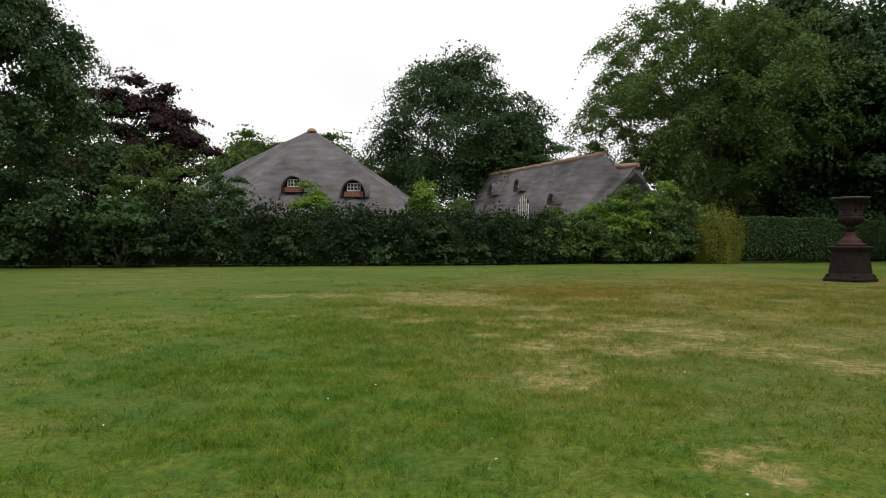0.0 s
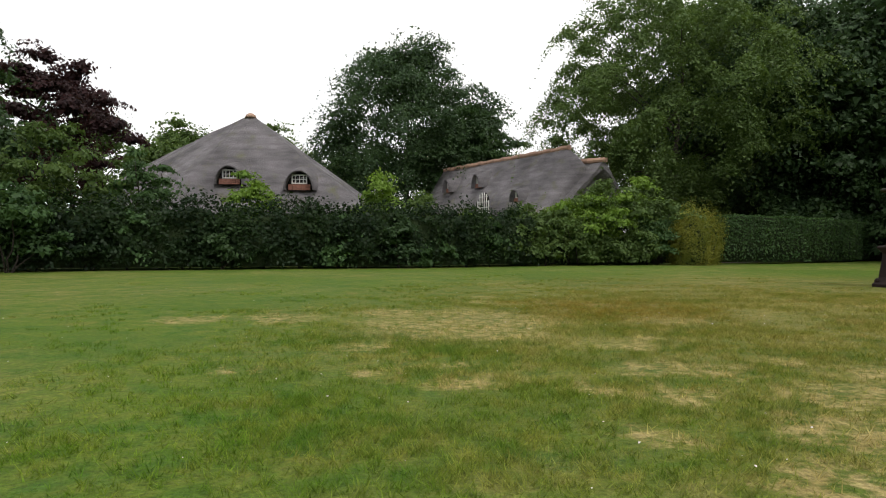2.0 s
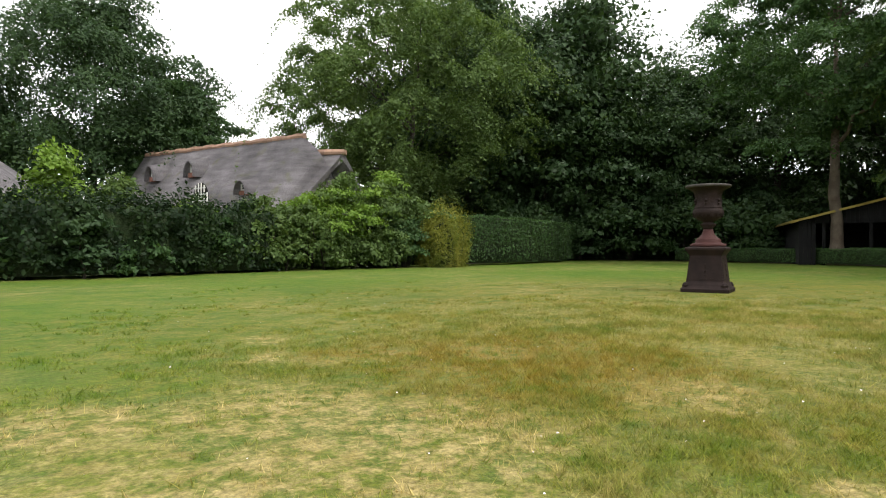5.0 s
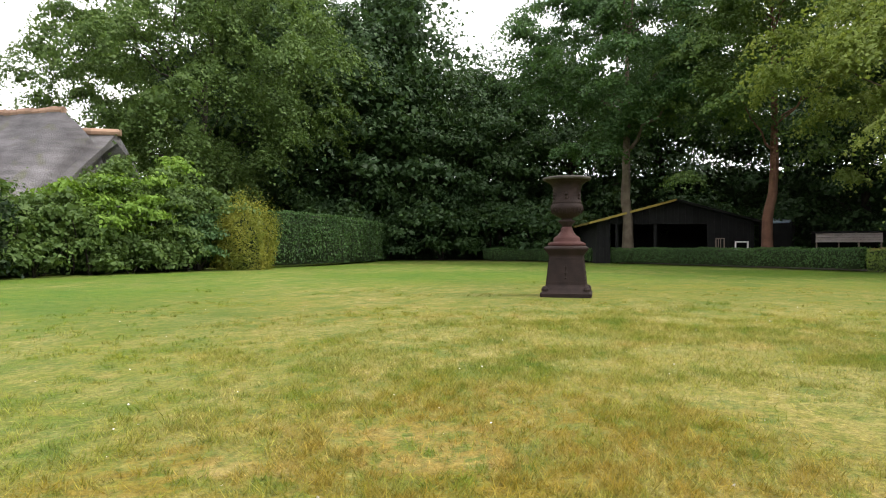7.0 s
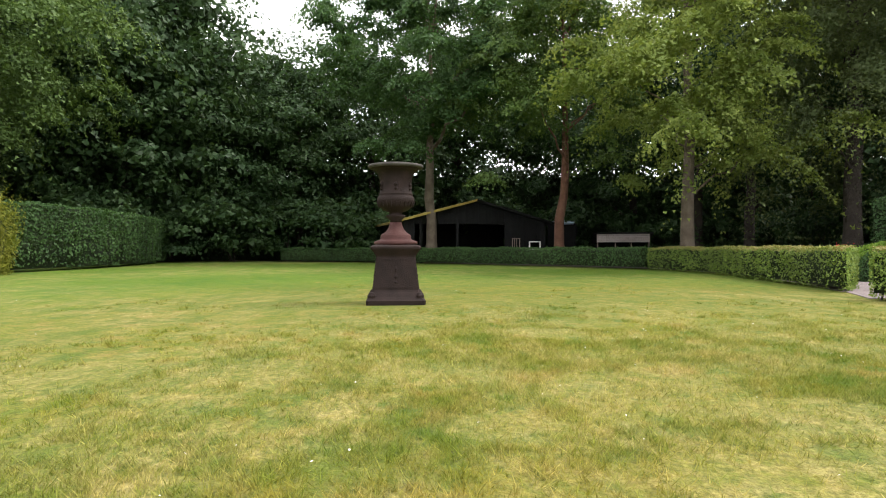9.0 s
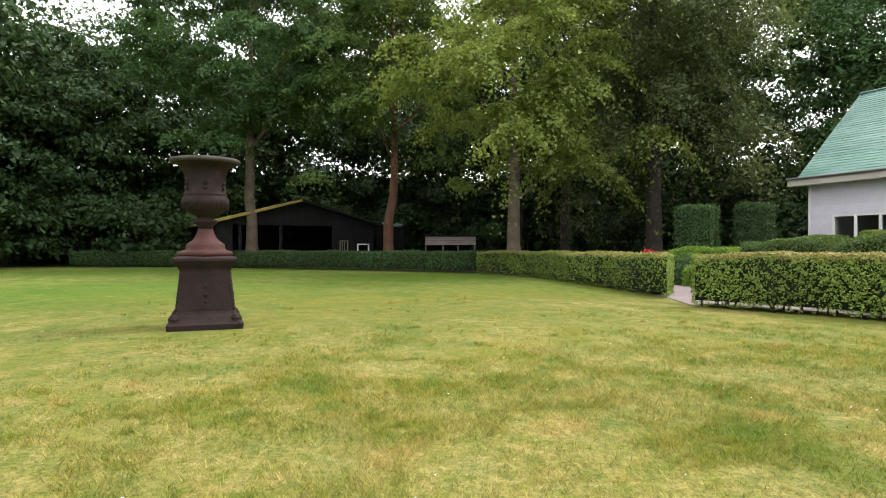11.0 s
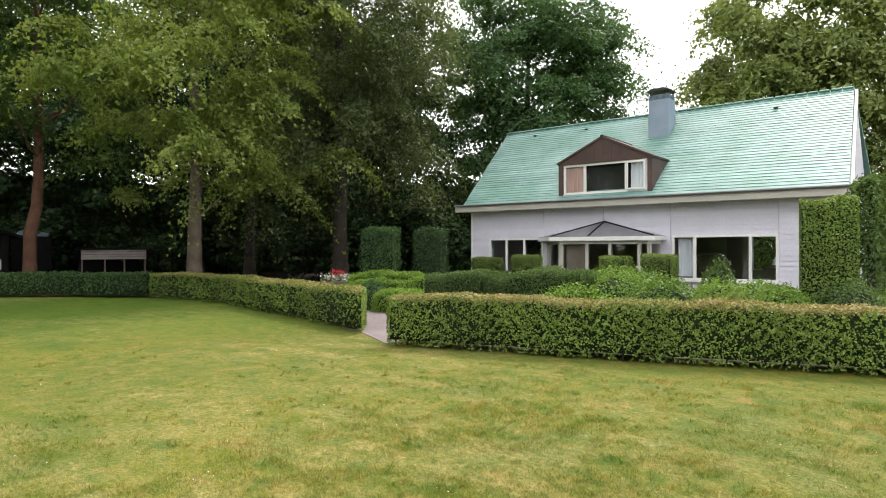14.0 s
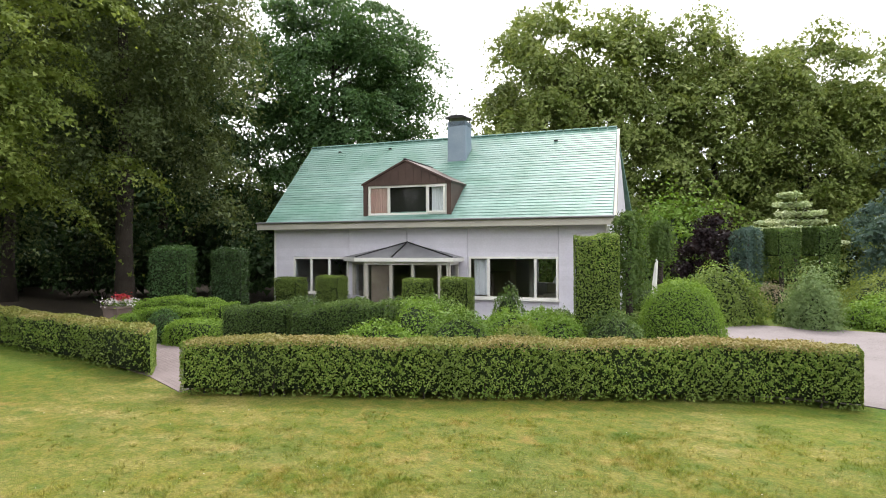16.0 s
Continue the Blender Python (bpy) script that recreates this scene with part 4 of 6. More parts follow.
# roof: front and back slopes, its courses, fascia and verge
RX0, RX1, RT0, RT1 = -0.26, 12.45, 0.04, 13.3
EY, EZ, RY, RZ = 0.5, 3.40, -4.06, 6.93
roof = part("roof", slab([(RX0, EY, EZ), (RX1, EY, EZ), (RT1, RY, RZ), (RT0, RY, RZ)], 0.12), M["green_tile"], house)
part("back_roof", slab([(RX0, -8.6, EZ), (RT0, RY, RZ), (RT1, RY, RZ), (RX1, -8.6, EZ)], 0.12), M["green_tile"], house)
COURSES = 34
up = Vector((0, RY - EY, RZ - EZ))
nrm = Vector((0, RZ - EZ, EY - RY)).normalized()
for i in range(COURSES):
    t0, t1 = i / COURSES, (i + 1.0) / COURSES
    p0, p1 = Vector((0, EY, EZ)) + up * t0, Vector((0, EY, EZ)) + up * t1
    bm = bmesh.new()
    cols = 48
    lo, mid, hi = [], [], []
    for k in range(cols + 1):
        f = k / cols
        xa = (RX0 + (RT0 - RX0) * t0) * (1 - f) + (RX1 + (RT1 - RX1) * t0) * f
        xb = (RX0 + (RT0 - RX0) * t1) * (1 - f) + (RX1 + (RT1 - RX1) * t1) * f
        wv = 0.004 * math.sin(k * 2.1 + i) + 0.003 * random.uniform(-1, 1)
        lo.append(bm.verts.new(Vector((xa, p0.y, p0.z)) + nrm * 0.004))
        mid.append(bm.verts.new(Vector((xa, p0.y, p0.z)) + nrm * (0.024 + wv)))
        hi.append(bm.verts.new(Vector((xb, p1.y, p1.z)) + nrm * (0.012 + wv * 0.3)))
    for k in range(cols):
        bm.faces.new((lo[k], lo[k + 1], mid[k + 1], mid[k]))
        bm.faces.new((mid[k], mid[k + 1], hi[k + 1], hi[k]))
    part("tile_course", bm, M["green_tile"], roof)
for i in range(40):
    x = RT0 + (RT1 - RT0) * (i + 0.5) / 40
    part("ridge_tile", soft(boxes((x - 0.16, RY - 0.12, RZ - 0.03, x + 0.158, RY + 0.12, RZ + 0.05)), 0.03, 1), M["green_tile"], roof)
for x, s in ((2.2, 0.86), (6.6, 0.93), (9.2, 0.90), (11.6, 0.9)):
    p = Vector((x, EY, EZ)) + up * s + nrm * 0.05
    part("roof_vent", soft(boxes((p.x - 0.07, p.y - 0.04, p.z - 0.03, p.x + 0.07, p.y + 0.05, p.z + 0.02)), 0.015, 1), M["black"], roof)
part("fascia", soft(boxes((RX0 - 0.1, 0.46, 3.14, RX1 + 0.35, 0.56, 3.40)), 0.01, 1), M["fascia"], house)
part("gutter", soft(boxes((RX0 - 0.1, 0.562, 3.36, RX1 + 0.35, 0.66, 3.425)), 0.02, 1), M["lead"], house)
part("soffit", boxes((RX0, 0.03, 3.16, RX1 + 0.3, 0.458, 3.20)), M["white"], house)
part("verge_board", slab([(RX0 - 0.1, EY - 0.1, EZ - 0.02), (RX0 - 0.02, EY - 0.1, EZ - 0.02), (RT0 - 0.02, RY, RZ - 0.05), (RT0 - 0.1, RY, RZ - 0.05)], 0.22), M["fascia"], house, "beige verge board")
part("downpipe", turned([(0.045, 0.0), (0.045, 3.1)], 12), M["white"], house).matrix_basis = pose(-0.1, 0.12, 0)


def window(parent, name, x0, x1, z0, z1, mulls, y, inward, panes=True, frame_w=0.075, sill=True):
    """A white window frame with mullions, panes of glass and a sill, at depth y."""
    w = thing(name, pose(0, 0, 0), "", "")
    w.parent = parent
    part("window_frame", soft(boxes((x0, y - 0.05, z0, x1, y + 0.03, z0 + frame_w), (x0, y - 0.05, z1 - frame_w, x1, y + 0.03, z1), (x0, y - 0.05, z0 + frame_w, x0 + frame_w, y + 0.03, z1 - frame_w), (x1 - frame_w, y - 0.05, z0 + frame_w, x1, y + 0.03, z1 - frame_w)), 0.006, 1), M["white"], w)
    for m in mulls:
        part("mullion", soft(boxes((m - frame_w * 0.6, y - 0.045, z0 + frame_w, m + frame_w * 0.6, y + 0.026, z1 - frame_w)), 0.006, 1), M["white"], w)
    xs = [x0 + frame_w, *mulls, x1 - frame_w]
    for a, b in zip(xs, xs[1:]):
        g = part("pane", boxes((a, y - 0.012, z0 + frame_w, b, y - 0.006, z1 - frame_w)), M["glass"], w)
        g.visible_shadow = False
    if sill:
        part("window_sill", soft(boxes((x0 - 0.06, y - 0.02, z0 - 0.05, x1 + 0.06, y + 0.12, z0 - 0.004)), 0.01, 1), M["white"], w)
    return w


def curtain(parent, x0, x1, z0, z1, y, mat, label):
    """A hanging curtain with folds."""
    n = 40
    x = np.linspace(x0, x1, n)
    yy = y + 0.03 * np.sin(np.arange(n) * 1.3) + 0.01 * rng.normal(size=n)
    v = np.concatenate([np.stack([x, yy, np.full(n, z)], 1) for z in (z0, z1)] + [np.stack([x, yy - 0.006, np.full(n, z)], 1) for z in (z0, z1)])
    i = np.arange(n - 1)
    f = np.concatenate([np.stack([i, i + 1, n + i + 1, n + i], 1), np.stack([2 * n + i, 3 * n + i, 3 * n + i + 1, 2 * n + i + 1], 1)])
    return child("curtain", mesh_of("curtain", v, f, mat, True), parent, label)


w1 = window(house, "window", *WL, (9.97, 10.75), 0.02, True)
w2 = window(house, "window", *WR, (2.24, 3.83), 0.02, True)
curtain(w2, 3.95, 4.40, 0.85, 2.05, -0.2, M["curtain_white"], "pale curtain")
part("table_lamp", turned([(0.08, 0.9), (0.03, 0.95), (0.03, 1.2), (0.17, 1.22), (0.09, 1.45)], 16), M["curtain_white"], w2).location = (1.75, -1.2, 0)
# dormer
dormer = thing("dormer", pose(0, 0, 0), "", "")
dormer.parent = house
DX0, DX1, DZ0, DZ1, DP, DY = 5.06, 8.4, 3.56, 4.74, 5.50, 0.30
DM = 6.75
for x in (DX0, DX1 - 0.16):
    part("dormer_jamb", boxes((x, DY - 0.1, DZ0 - 0.1, x + 0.16, DY, DZ1)), M["brown"], dormer)
part("dormer_gable", prism([(DX0, DZ1 - 0.1), (DX1, DZ1 - 0.1), (DX1, DZ1), (DM, DP - 0.04), (DX0, DZ1)], DY - 0.1, DY + 0.01), M["brown"], dormer)
for i in range(11):
    x = DX0 + 0.2 + i * (DX1 - DX0 - 0.4) / 10
    top = DZ1 + (DP - DZ1 - 0.12) * (1 - abs(x - DM) / (DX1 - DM + 0.1))
    part("seam", boxes((x - 0.006, DY + 0.012, DZ1 - 0.08, x + 0.006, DY + 0.022, max(top, DZ1 - 0.05))), M["brown"], dormer)
for x0, x1 in ((DX0, DX0 + 0.08), (DX1 - 0.08, DX1)):
    bm = bmesh.new()
    for x in (x0, x1):
        bm.faces.new([bm.verts.new(p) for p in ((x, DY - 0.1, DZ0 - 0.1), (x, DY - 0.1, DZ1), (x, -1.25, DZ1))])
    v = list(bm.verts)
    for i in range(3):
        j = (i + 1) % 3
        bm.faces.new((v[i], v[j], v[3 + j], v[3 + i]))
    part("dormer_cheek", bm, M["brown"], dormer)
for sx, xe in ((-1, DX0 - 0.06), (1, DX1 + 0.06)):
    part("dormer_roof", slab([(xe, DY + 0.06, DZ1 - 0.02), (DM, DY + 0.06, DP + 0.03), (DM, -2.3, DP + 0.03), (xe, -1.3, DZ1 - 0.02)], 0.06), M["brown"], dormer)
part("dormer_ridge", soft(boxes((DM - 0.06, -2.2, DP + 0.0, DM + 0.06, DY + 0.09, DP + 0.06)), 0.02, 1), M["black"], dormer)
# added dark panel close behind the panes, in place of an unlit room
part("dormer_dark_panel", boxes((DX0 + 0.1, DY - 0.21, 3.5, DX1 - 0.1, DY - 0.19, DZ1)), M["dark"], dormer)
w3 = window(dormer, "dormer_window", 5.2, 8.22, 3.60, 4.64, (5.95, 7.42), DY - 0.06, True, sill=False)
curtain(w3, 7.5, 8.14, 3.68, 4.58, DY - 0.12, M["curtain_pink"], "pinkish curtain")
curtain(w3, 5.28, 5.8, 3.68, 4.58, DY - 0.12, M["curtain_white"], "white curtain")
sash = part("open_sash", boxes((5.27, DY + 0.0, 3.66, 5.33, DY + 0.05, 4.60), (5.86, DY + 0.0, 3.66, 5.92, DY + 0.05, 4.60), (5.33, DY + 0.0, 3.66, 5.86, DY + 0.05, 3.72), (5.33, DY + 0.0, 4.54, 5.86, DY + 0.05, 4.60)), M["white"], w3)
# chimney
part("chimney", soft(boxes((5.5, -3.25, 5.2, 6.25, -2.55, 7.15)), 0.015, 1), M["chimney"], house, "blue-grey clad chimney")
part("chimney_grille", boxes((5.56, -3.2, 7.15, 6.19, -2.6, 7.33)), M["black"], house)
for k in range(5):
    part("chimney_louvre", boxes((5.5, -3.26, 7.16 + k * 0.035, 6.25, -2.54, 7.175 + k * 0.035)), M["chimney"], house)
for x in (5.53, 6.18):
    for y in (-3.2, -2.65):
        part("chimney_post", boxes((x, y, 7.33, x + 0.04, y + 0.04, 7.45)), M["black"], house)
part("chimney_cap", prism([(5.42, 7.45), (6.33, 7.45), (6.1, 7.55), (5.65, 7.55)], -3.33, -2.47), M["black"], house, "black chimney cap")
# porch bay: a five-sided bay with a low hipped lead roof
bay = thing("porch_bay", pose(0, 0, 0), "", "")
bay.parent = house
corners = [(8.95, 0.03), (8.0, 0.9), (4.95, 0.9), (4.95, 0.03)]
POSTS = [(0.0, 1.27), (0.0, 0.98, 1.78, 2.75, 3.05), (0.0, 0.87)]
for (xa, ya), (xb, yb), posts in zip(corners, corners[1:], POSTS):
    d = Vector((xb - xa, yb - ya, 0))
    ln, ang = d.length, math.degrees(math.atan2(d.y, d.x))
    narrow = len(posts) == 2
    seg = thing("bay_side", pose(xa, ya, 0, 0, 0, ang), "", "")
    seg.parent = bay
    part("lintel", boxes((0, -0.06, 1.88, ln, 0.06, 2.02)), M["white"], seg)
    part("base", boxes((0, -0.06, 0.0, ln, 0.06, 0.75 if narrow else 0.2)), M["board"], seg)
    for x in posts:
        h = 0.1 if x == 0 else 0.05
        part("post", soft(boxes((max(0, x - h), -0.055, 0.2, min(ln, x + h), 0.065, 1.88)), 0.008, 1), M["fascia"], seg)
    for a, b in zip(posts, posts[1:]):
        g = part("pane", boxes((a + 0.06, -0.006, 0.78 if narrow else 0.22, min(b, ln) - 0.06, 0.006, 1.88)), M["glass"], seg)
        g.visible_shadow = False
door = part("front_door", boxes((7.12, 0.72, 0.2, 7.85, 0.77, 1.86)), M["old_wood"], bay, "brown front door")
part("door_handle", boxes((7.18, 0.77, 0.98, 7.22, 0.82, 1.12)), M["lead"], door)
apex = (6.81, 0.03, 2.64)
eaves = [(9.35, 0.03), (8.3, 1.12), (4.72, 1.12), (4.72, 0.03)]
for (xa, ya), (xb, yb) in zip(eaves, eaves[1:]):
    part("bay_roof", slab([(xa, ya, 2.13), (xb, yb, 2.13), apex], 0.03), M["lead"], bay)
    ang = math.degrees(math.atan2(yb - ya, xb - xa))
    part("bay_fascia", boxes((0, -0.03, 1.99, math.hypot(xb - xa, yb - ya), 0.02, 2.12)), M["white"], bay).matrix_basis = pose(xa, ya, 0, 0, 0, ang)
for xa, ya in eaves[1:3] + [(6.9, 1.12)]:
    v, f = tube([(xa, ya, 2.145), (apex[0], apex[1], apex[2] + 0.02)], [0.025, 0.025], 6)
    child("roof_roll", mesh_of("roof_roll", v, f, M["black"]), bay)
part("bay_soffit", slab([(x, y, 2.0) for x, y in eaves], 0.02), M["white"], bay)

# ---- thatched houses beyond the hedge ----


def thatch_skin(points, faces, cuts=5, amp=0.06):
    """A thatched skin: the given faces, divided, uneven and thick."""
    bm = bmesh.new()
    v = [bm.verts.new(p) for p in points]
    for f in faces:
        bm.faces.new([v[i] for i in f])
    bmesh.ops.triangulate(bm, faces=bm.faces[:])
    bmesh.ops.subdivide_edges(bm, edges=bm.edges[:], cuts=cuts, use_grid_fill=True)
    for q in bm.verts:
        q.co += Vector((noise.noise(q.co * 0.6), noise.noise(q.co * 0.6 + Vector((7, 3, 1))), noise.noise(q.co * 0.8 + Vector((2, 9, 5))))) * amp * 2
    bmesh.ops.recalc_face_normals(bm, faces=bm.faces)
    ext = bmesh.ops.solidify(bm, geom=bm.faces[:], thickness=0.3)
    return bm


def eyebrow(parent, place, facing, width, height, grid, label):
    """An eyebrow dormer: thatched hood, brick sill wall and a small white window with bars."""
    d = thing("eyebrow_dormer", pose(*place, 0, 0, facing), "", "")
    d.parent = parent
    n = 14
    ang = np.linspace(0, np.pi, n)
    w = width / 2
    rings = []
    for y, k in ((-0.9, 1.0), (0.10, 1.0), (0.09, 1.09), (-0.35, 1.2), (-1.6, 1.5)):
        rings.append(np.stack([np.cos(ang) * w * k, np.full(n, y), np.sin(ang) * height * k], 1))
    v = np.concatenate(rings)
    f = [(r * n + i, r * n + i + 1, (r + 1) * n + i + 1, (r + 1) * n + i) for r in range(4) for i in range(n - 1)]
    child("hood", mesh_of("hood", v, f, M["thatch"], True), d)
    sill = height * 0.32
    # flat dark panel painted as the unlit inside of the dormer
    part("dark_recess_panel", prism([(float(w * 0.98 * math.cos(t)), float(height * 0.98 * math.sin(t))) for t in ang], -0.45, -0.4), M["dark"], d)
    for r in range(3):
        for c in range(5):
            bw = width * 0.8 / 5
            part("brick", boxes((-width * 0.4 + c * bw + 0.008, -0.32, r * sill / 3 + 0.006, -width * 0.4 + (c + 1) * bw - 0.008, -0.18, (r + 1) * sill / 3 - 0.006)), M["brick"], d)
    a, b, z0, z1 = -width * 0.28, width * 0.28, sill + 0.02, height * 0.86
    part("window_frame", boxes((a, -0.3, z0, b, -0.22, z0 + 0.06), (a, -0.3, z1 - 0.05, b, -0.22, z1), (a, -0.3, z0, a + 0.05, -0.22, z1), (b - 0.05, -0.3, z0, b, -0.22, z1)), M["white"], d)
    for k in range(1, grid):
        x = a + (b - a) * k / grid
        part("glazing_bar", boxes((x - 0.014, -0.29, z0, x + 0.014, -0.24, z1)), M["white"], d)
    part("glazing_bar", boxes((a, -0.29, (z0 + z1) / 2 - 0.014, b, -0.24, (z0 + z1) / 2 + 0.014)), M["white"], d)
    g = part("pane", boxes((a, -0.275, z0, b, -0.27, z1)), M["glass"], d)
    g.visible_shadow = False
    return d


h1 = thing("thatched_house", pose(-8.2, 39.0, 0), "house with a steep grey thatched hip roof and eyebrow dormers", "house")
part("wall", boxes((-3.0, -3.9, 0, 6.3, 9.0, 2.2)), M["brick"], h1)
part("roof", thatch_skin([(0, 0, 8.15), (7.4, -5.0, 2.1), (-3.7, -5.4, 2.3), (-9.6, 11.5, 6.9), (-13.5, 6.0, 2.4), (9.5, 12.0, 2.2), (-8.0, 15.5, 2.2)],
                         [(0, 2, 1), (0, 3, 4, 2), (0, 1, 5), (0, 5, 6, 3)]), M["thatch"], h1)
part("peak_cap", turned([(0.32, 7.98), (0.27, 8.12), (0.15, 8.22), (0.04, 8.25)], 12), M["ridge_tile"], h1, "brick-red ridge cap", True)
eyebrow(h1, (-0.15, -4.3, 3.9), 182, 1.25, 0.85, 4, "")
eyebrow(h1, (3.2, -4.35, 3.65), 178, 1.35, 0.9, 4, "")

h2 = thing("thatched_house", pose(10.7, 42.0, 0, 0, 0, 117.6), "long low thatched house with an orange tile ridge", "house")
# x runs along the ridge away from the lawn, y to the visible slope
part("wall", boxes((0.3, -2.6, 0, 14.0, 2.6, 2.6)), M["brick"], h2)
part("roof", thatch_skin([(0, 0, 7.15), (14.2, 0, 7.15), (14.6, 3.4, 2.2), (-0.9, 3.4, 2.2), (-0.9, -3.4, 2.2), (14.6, -3.4, 2.2), (-1.5, 0, 5.9)],
                         [(0, 1, 2, 3), (0, 4, 5, 1), (0, 3, 6), (0, 6, 4), (3, 4, 6), (1, 5, 2)]), M["thatch"], h2, "", True)
for i in range(36):
    part("ridge_tile", turned([(0.17, 0), (0.16, 0.41)], 8), M["ridge_tile"], h2).matrix_basis = pose(-0.15 + i * 0.4, 0, 7.12 + 0.03 * math.sin(i * 1.7), 0, 90, 0)
eyebrow(h2, (1.9, 2.75, 3.75), -4, 0.95, 0.7, 2, "")
eyebrow(h2, (7.4, 1.8, 5.1), -4, 0.95, 0.9, 2, "")
eyebrow(h2, (11.2, 1.8, 5.05), -4, 0.95, 0.9, 2, "")
aw = thing("arched_window", pose(4.7, 2.75, 2.75), "", "")
aw.parent = h2
arc = [(0.62 * math.cos(t), 1.0 + 0.75 * math.sin(t)) for t in np.linspace(0, math.pi, 12)]
# flat dark panel painted as the unlit room behind the arch
part("dark_recess_panel", prism([(0.62, 0.0)] + arc + [(-0.62, 0.0)], 0.30, 0.34), M["dark"], aw)
for x in np.linspace(-0.6, 0.6, 6):
    top = 1.0 + 0.75 * math.sqrt(max(0, 1 - (x / 0.62) ** 2))
    part("glazing_bar", boxes((x - 0.03, 0.36, 0, x + 0.03, 0.42, top)), M["white"], aw)
for z in (0.05, 0.4, 0.75, 1.1, 1.45):
    w = 0.6 if z < 1 else 0.6 * math.sqrt(max(0, 1 - ((z - 1) / 0.75) ** 2))
    part("glazing_bar", boxes((-w, 0.365, z - 0.025, w, 0.415, z + 0.025)), M["white"], aw)
part("lower_roof", thatch_skin([(-0.6, -0.4, 6.2), (-2.0, -1.1, 6.2), (-1.6, 1.4, 3.6), (-0.6, 2.4, 3.0), (-1, -3, 3), (-2.4, -3.5, 3)], [(0, 1, 2, 3), (0, 4, 5, 1)], 3), M["thatch"], h2)
for i in range(4):
    part("ridge_tile", turned([(0.17, 0), (0.16, 0.41)], 8), M["ridge_tile"], h2).matrix_basis = pose(-0.7 - i * 0.36, -0.45 - i * 0.18, 6.22, 0, -90, 26)

# ---- the black barn and the small feeding hut ----
barn = thing("open_barn", pose(36, 23.5, 0, 0, 0, 126), "black tarred open barn with a mossy yellow roof", "barn")
# local: x across the front (to the wood's side is +), y = -depth, front faces y+
part("back_wall", boxes((-4.4, -7.1, 0, 4.4, -7.0, 2.4)), M["black_board"], barn)
part("back_gable", prism([(-4.4, 2.4), (4.4, 2.4), (0, 3.55)], -7.1, -7.0), M["black_board"], barn)
for x in (-4.4, 4.3):
    part("side_wall", boxes((x, -7.0, 0, x + 0.1, -0.1, 2.35)), M["black_board"], barn)
for i in range(44):
    x = -4.4 + i * 0.2
    top = 3.55 - abs(x + 0.1) * 0.262
    z0 = 0.0 if (x < -1.95 or x > 3.5) else 2.25
    if -4.05 < x < -3.35:
        part("board", boxes((x + 0.004, -0.1, 0, x + 0.196, -0.06 - 0.012 * (i % 2), 0.75), (x + 0.004, -0.1, 1.25, x + 0.196, -0.06 - 0.012 * (i % 2), top)), M["black_board"], barn)
    else:
        part("board", boxes((x + 0.004, -0.1, z0, x + 0.196, -0.06 - 0.012 * (i % 2), top)), M["black_board"], barn)
for sx in (-1, 1):
    # moss on the left slope; the right slope's darkness is painted black
    part("roof", slab([(0, 0.35, 3.68), (0, -7.4, 3.68), (sx * 4.9, -7.4, 2.36), (sx * 4.9, 0.35, 2.36)], 0.12), M["moss_roof" if sx > 0 else "black_board"], barn)
for x in (3.15, 1.0):
    part("post", boxes((x, -0.2, 0, x + 0.14, -0.06, 2.3)), M["black_board"], barn)
part("small_window", boxes((-4.07, -0.09, 0.74, -3.33, -0.03, 0.82), (-4.07, -0.09, 1.2, -3.33, -0.03, 1.27), (-4.07, -0.09, 0.74, -4.0, -0.03, 1.27), (-3.4, -0.09, 0.74, -3.33, -0.03, 1.27)), M["white"], barn, "white window frame")
part("door_frame", boxes((-2.75, -0.03, 0, -2.7, 0.0, 1.45), (-2.3, -0.03, 0, -2.25, 0.0, 1.45), (-2.7, -0.03, 1.4, -2.3, 0.0, 1.45), (-2.55, -0.03, 0, -2.52, 0.0, 1.4), (-2.42, -0.03, 0, -2.39, 0.0, 1.4)), M["old_wood"], barn)
hut = thing("feeding_hut", pose(39.6, 15.6, 0, 0, 0, 100), "small open wooden hut with a pale board front", "hut")
for i in range(4):
    part("plank", boxes((-1.5, 0.0, 1.2 + i * 0.13, 1.5, 0.04, 1.32 + i * 0.13)), M["pale_board"], hut)
for x in (-1.48, -0.5, 0.4, 1.42):
    part("post", boxes((x, -0.06, 0, x + 0.07, -0.004, 1.72)), M["old_wood"], hut)
part("roof", slab([(-1.7, 0.2, 1.78), (1.7, 0.2, 1.78), (1.7, -2.6, 1.2), (-1.7, -2.6, 1.2)], 0.06), M["black_board"], hut)
part("back", boxes((-1.5, -2.5, 0, 1.5, -2.4, 1.2)), M["black_board"], hut)
blue = thing("blue_shed_roof", pose(43, 22.0, 0, 0, 0, 95), "far shed with a pale blue-white sheet roof", "shed")
part("wall", boxes((-3, -2, 0, -1.2, 0, 2.5)), M["black_board"], blue)
part("roof", slab([(-2.9, 0.1, 2.5), (-1.4, 0.1, 2.5), (-1.4, -2.2, 2.85), (-2.9, -2.2, 2.85)], 0.08), M["chimney"], blue)

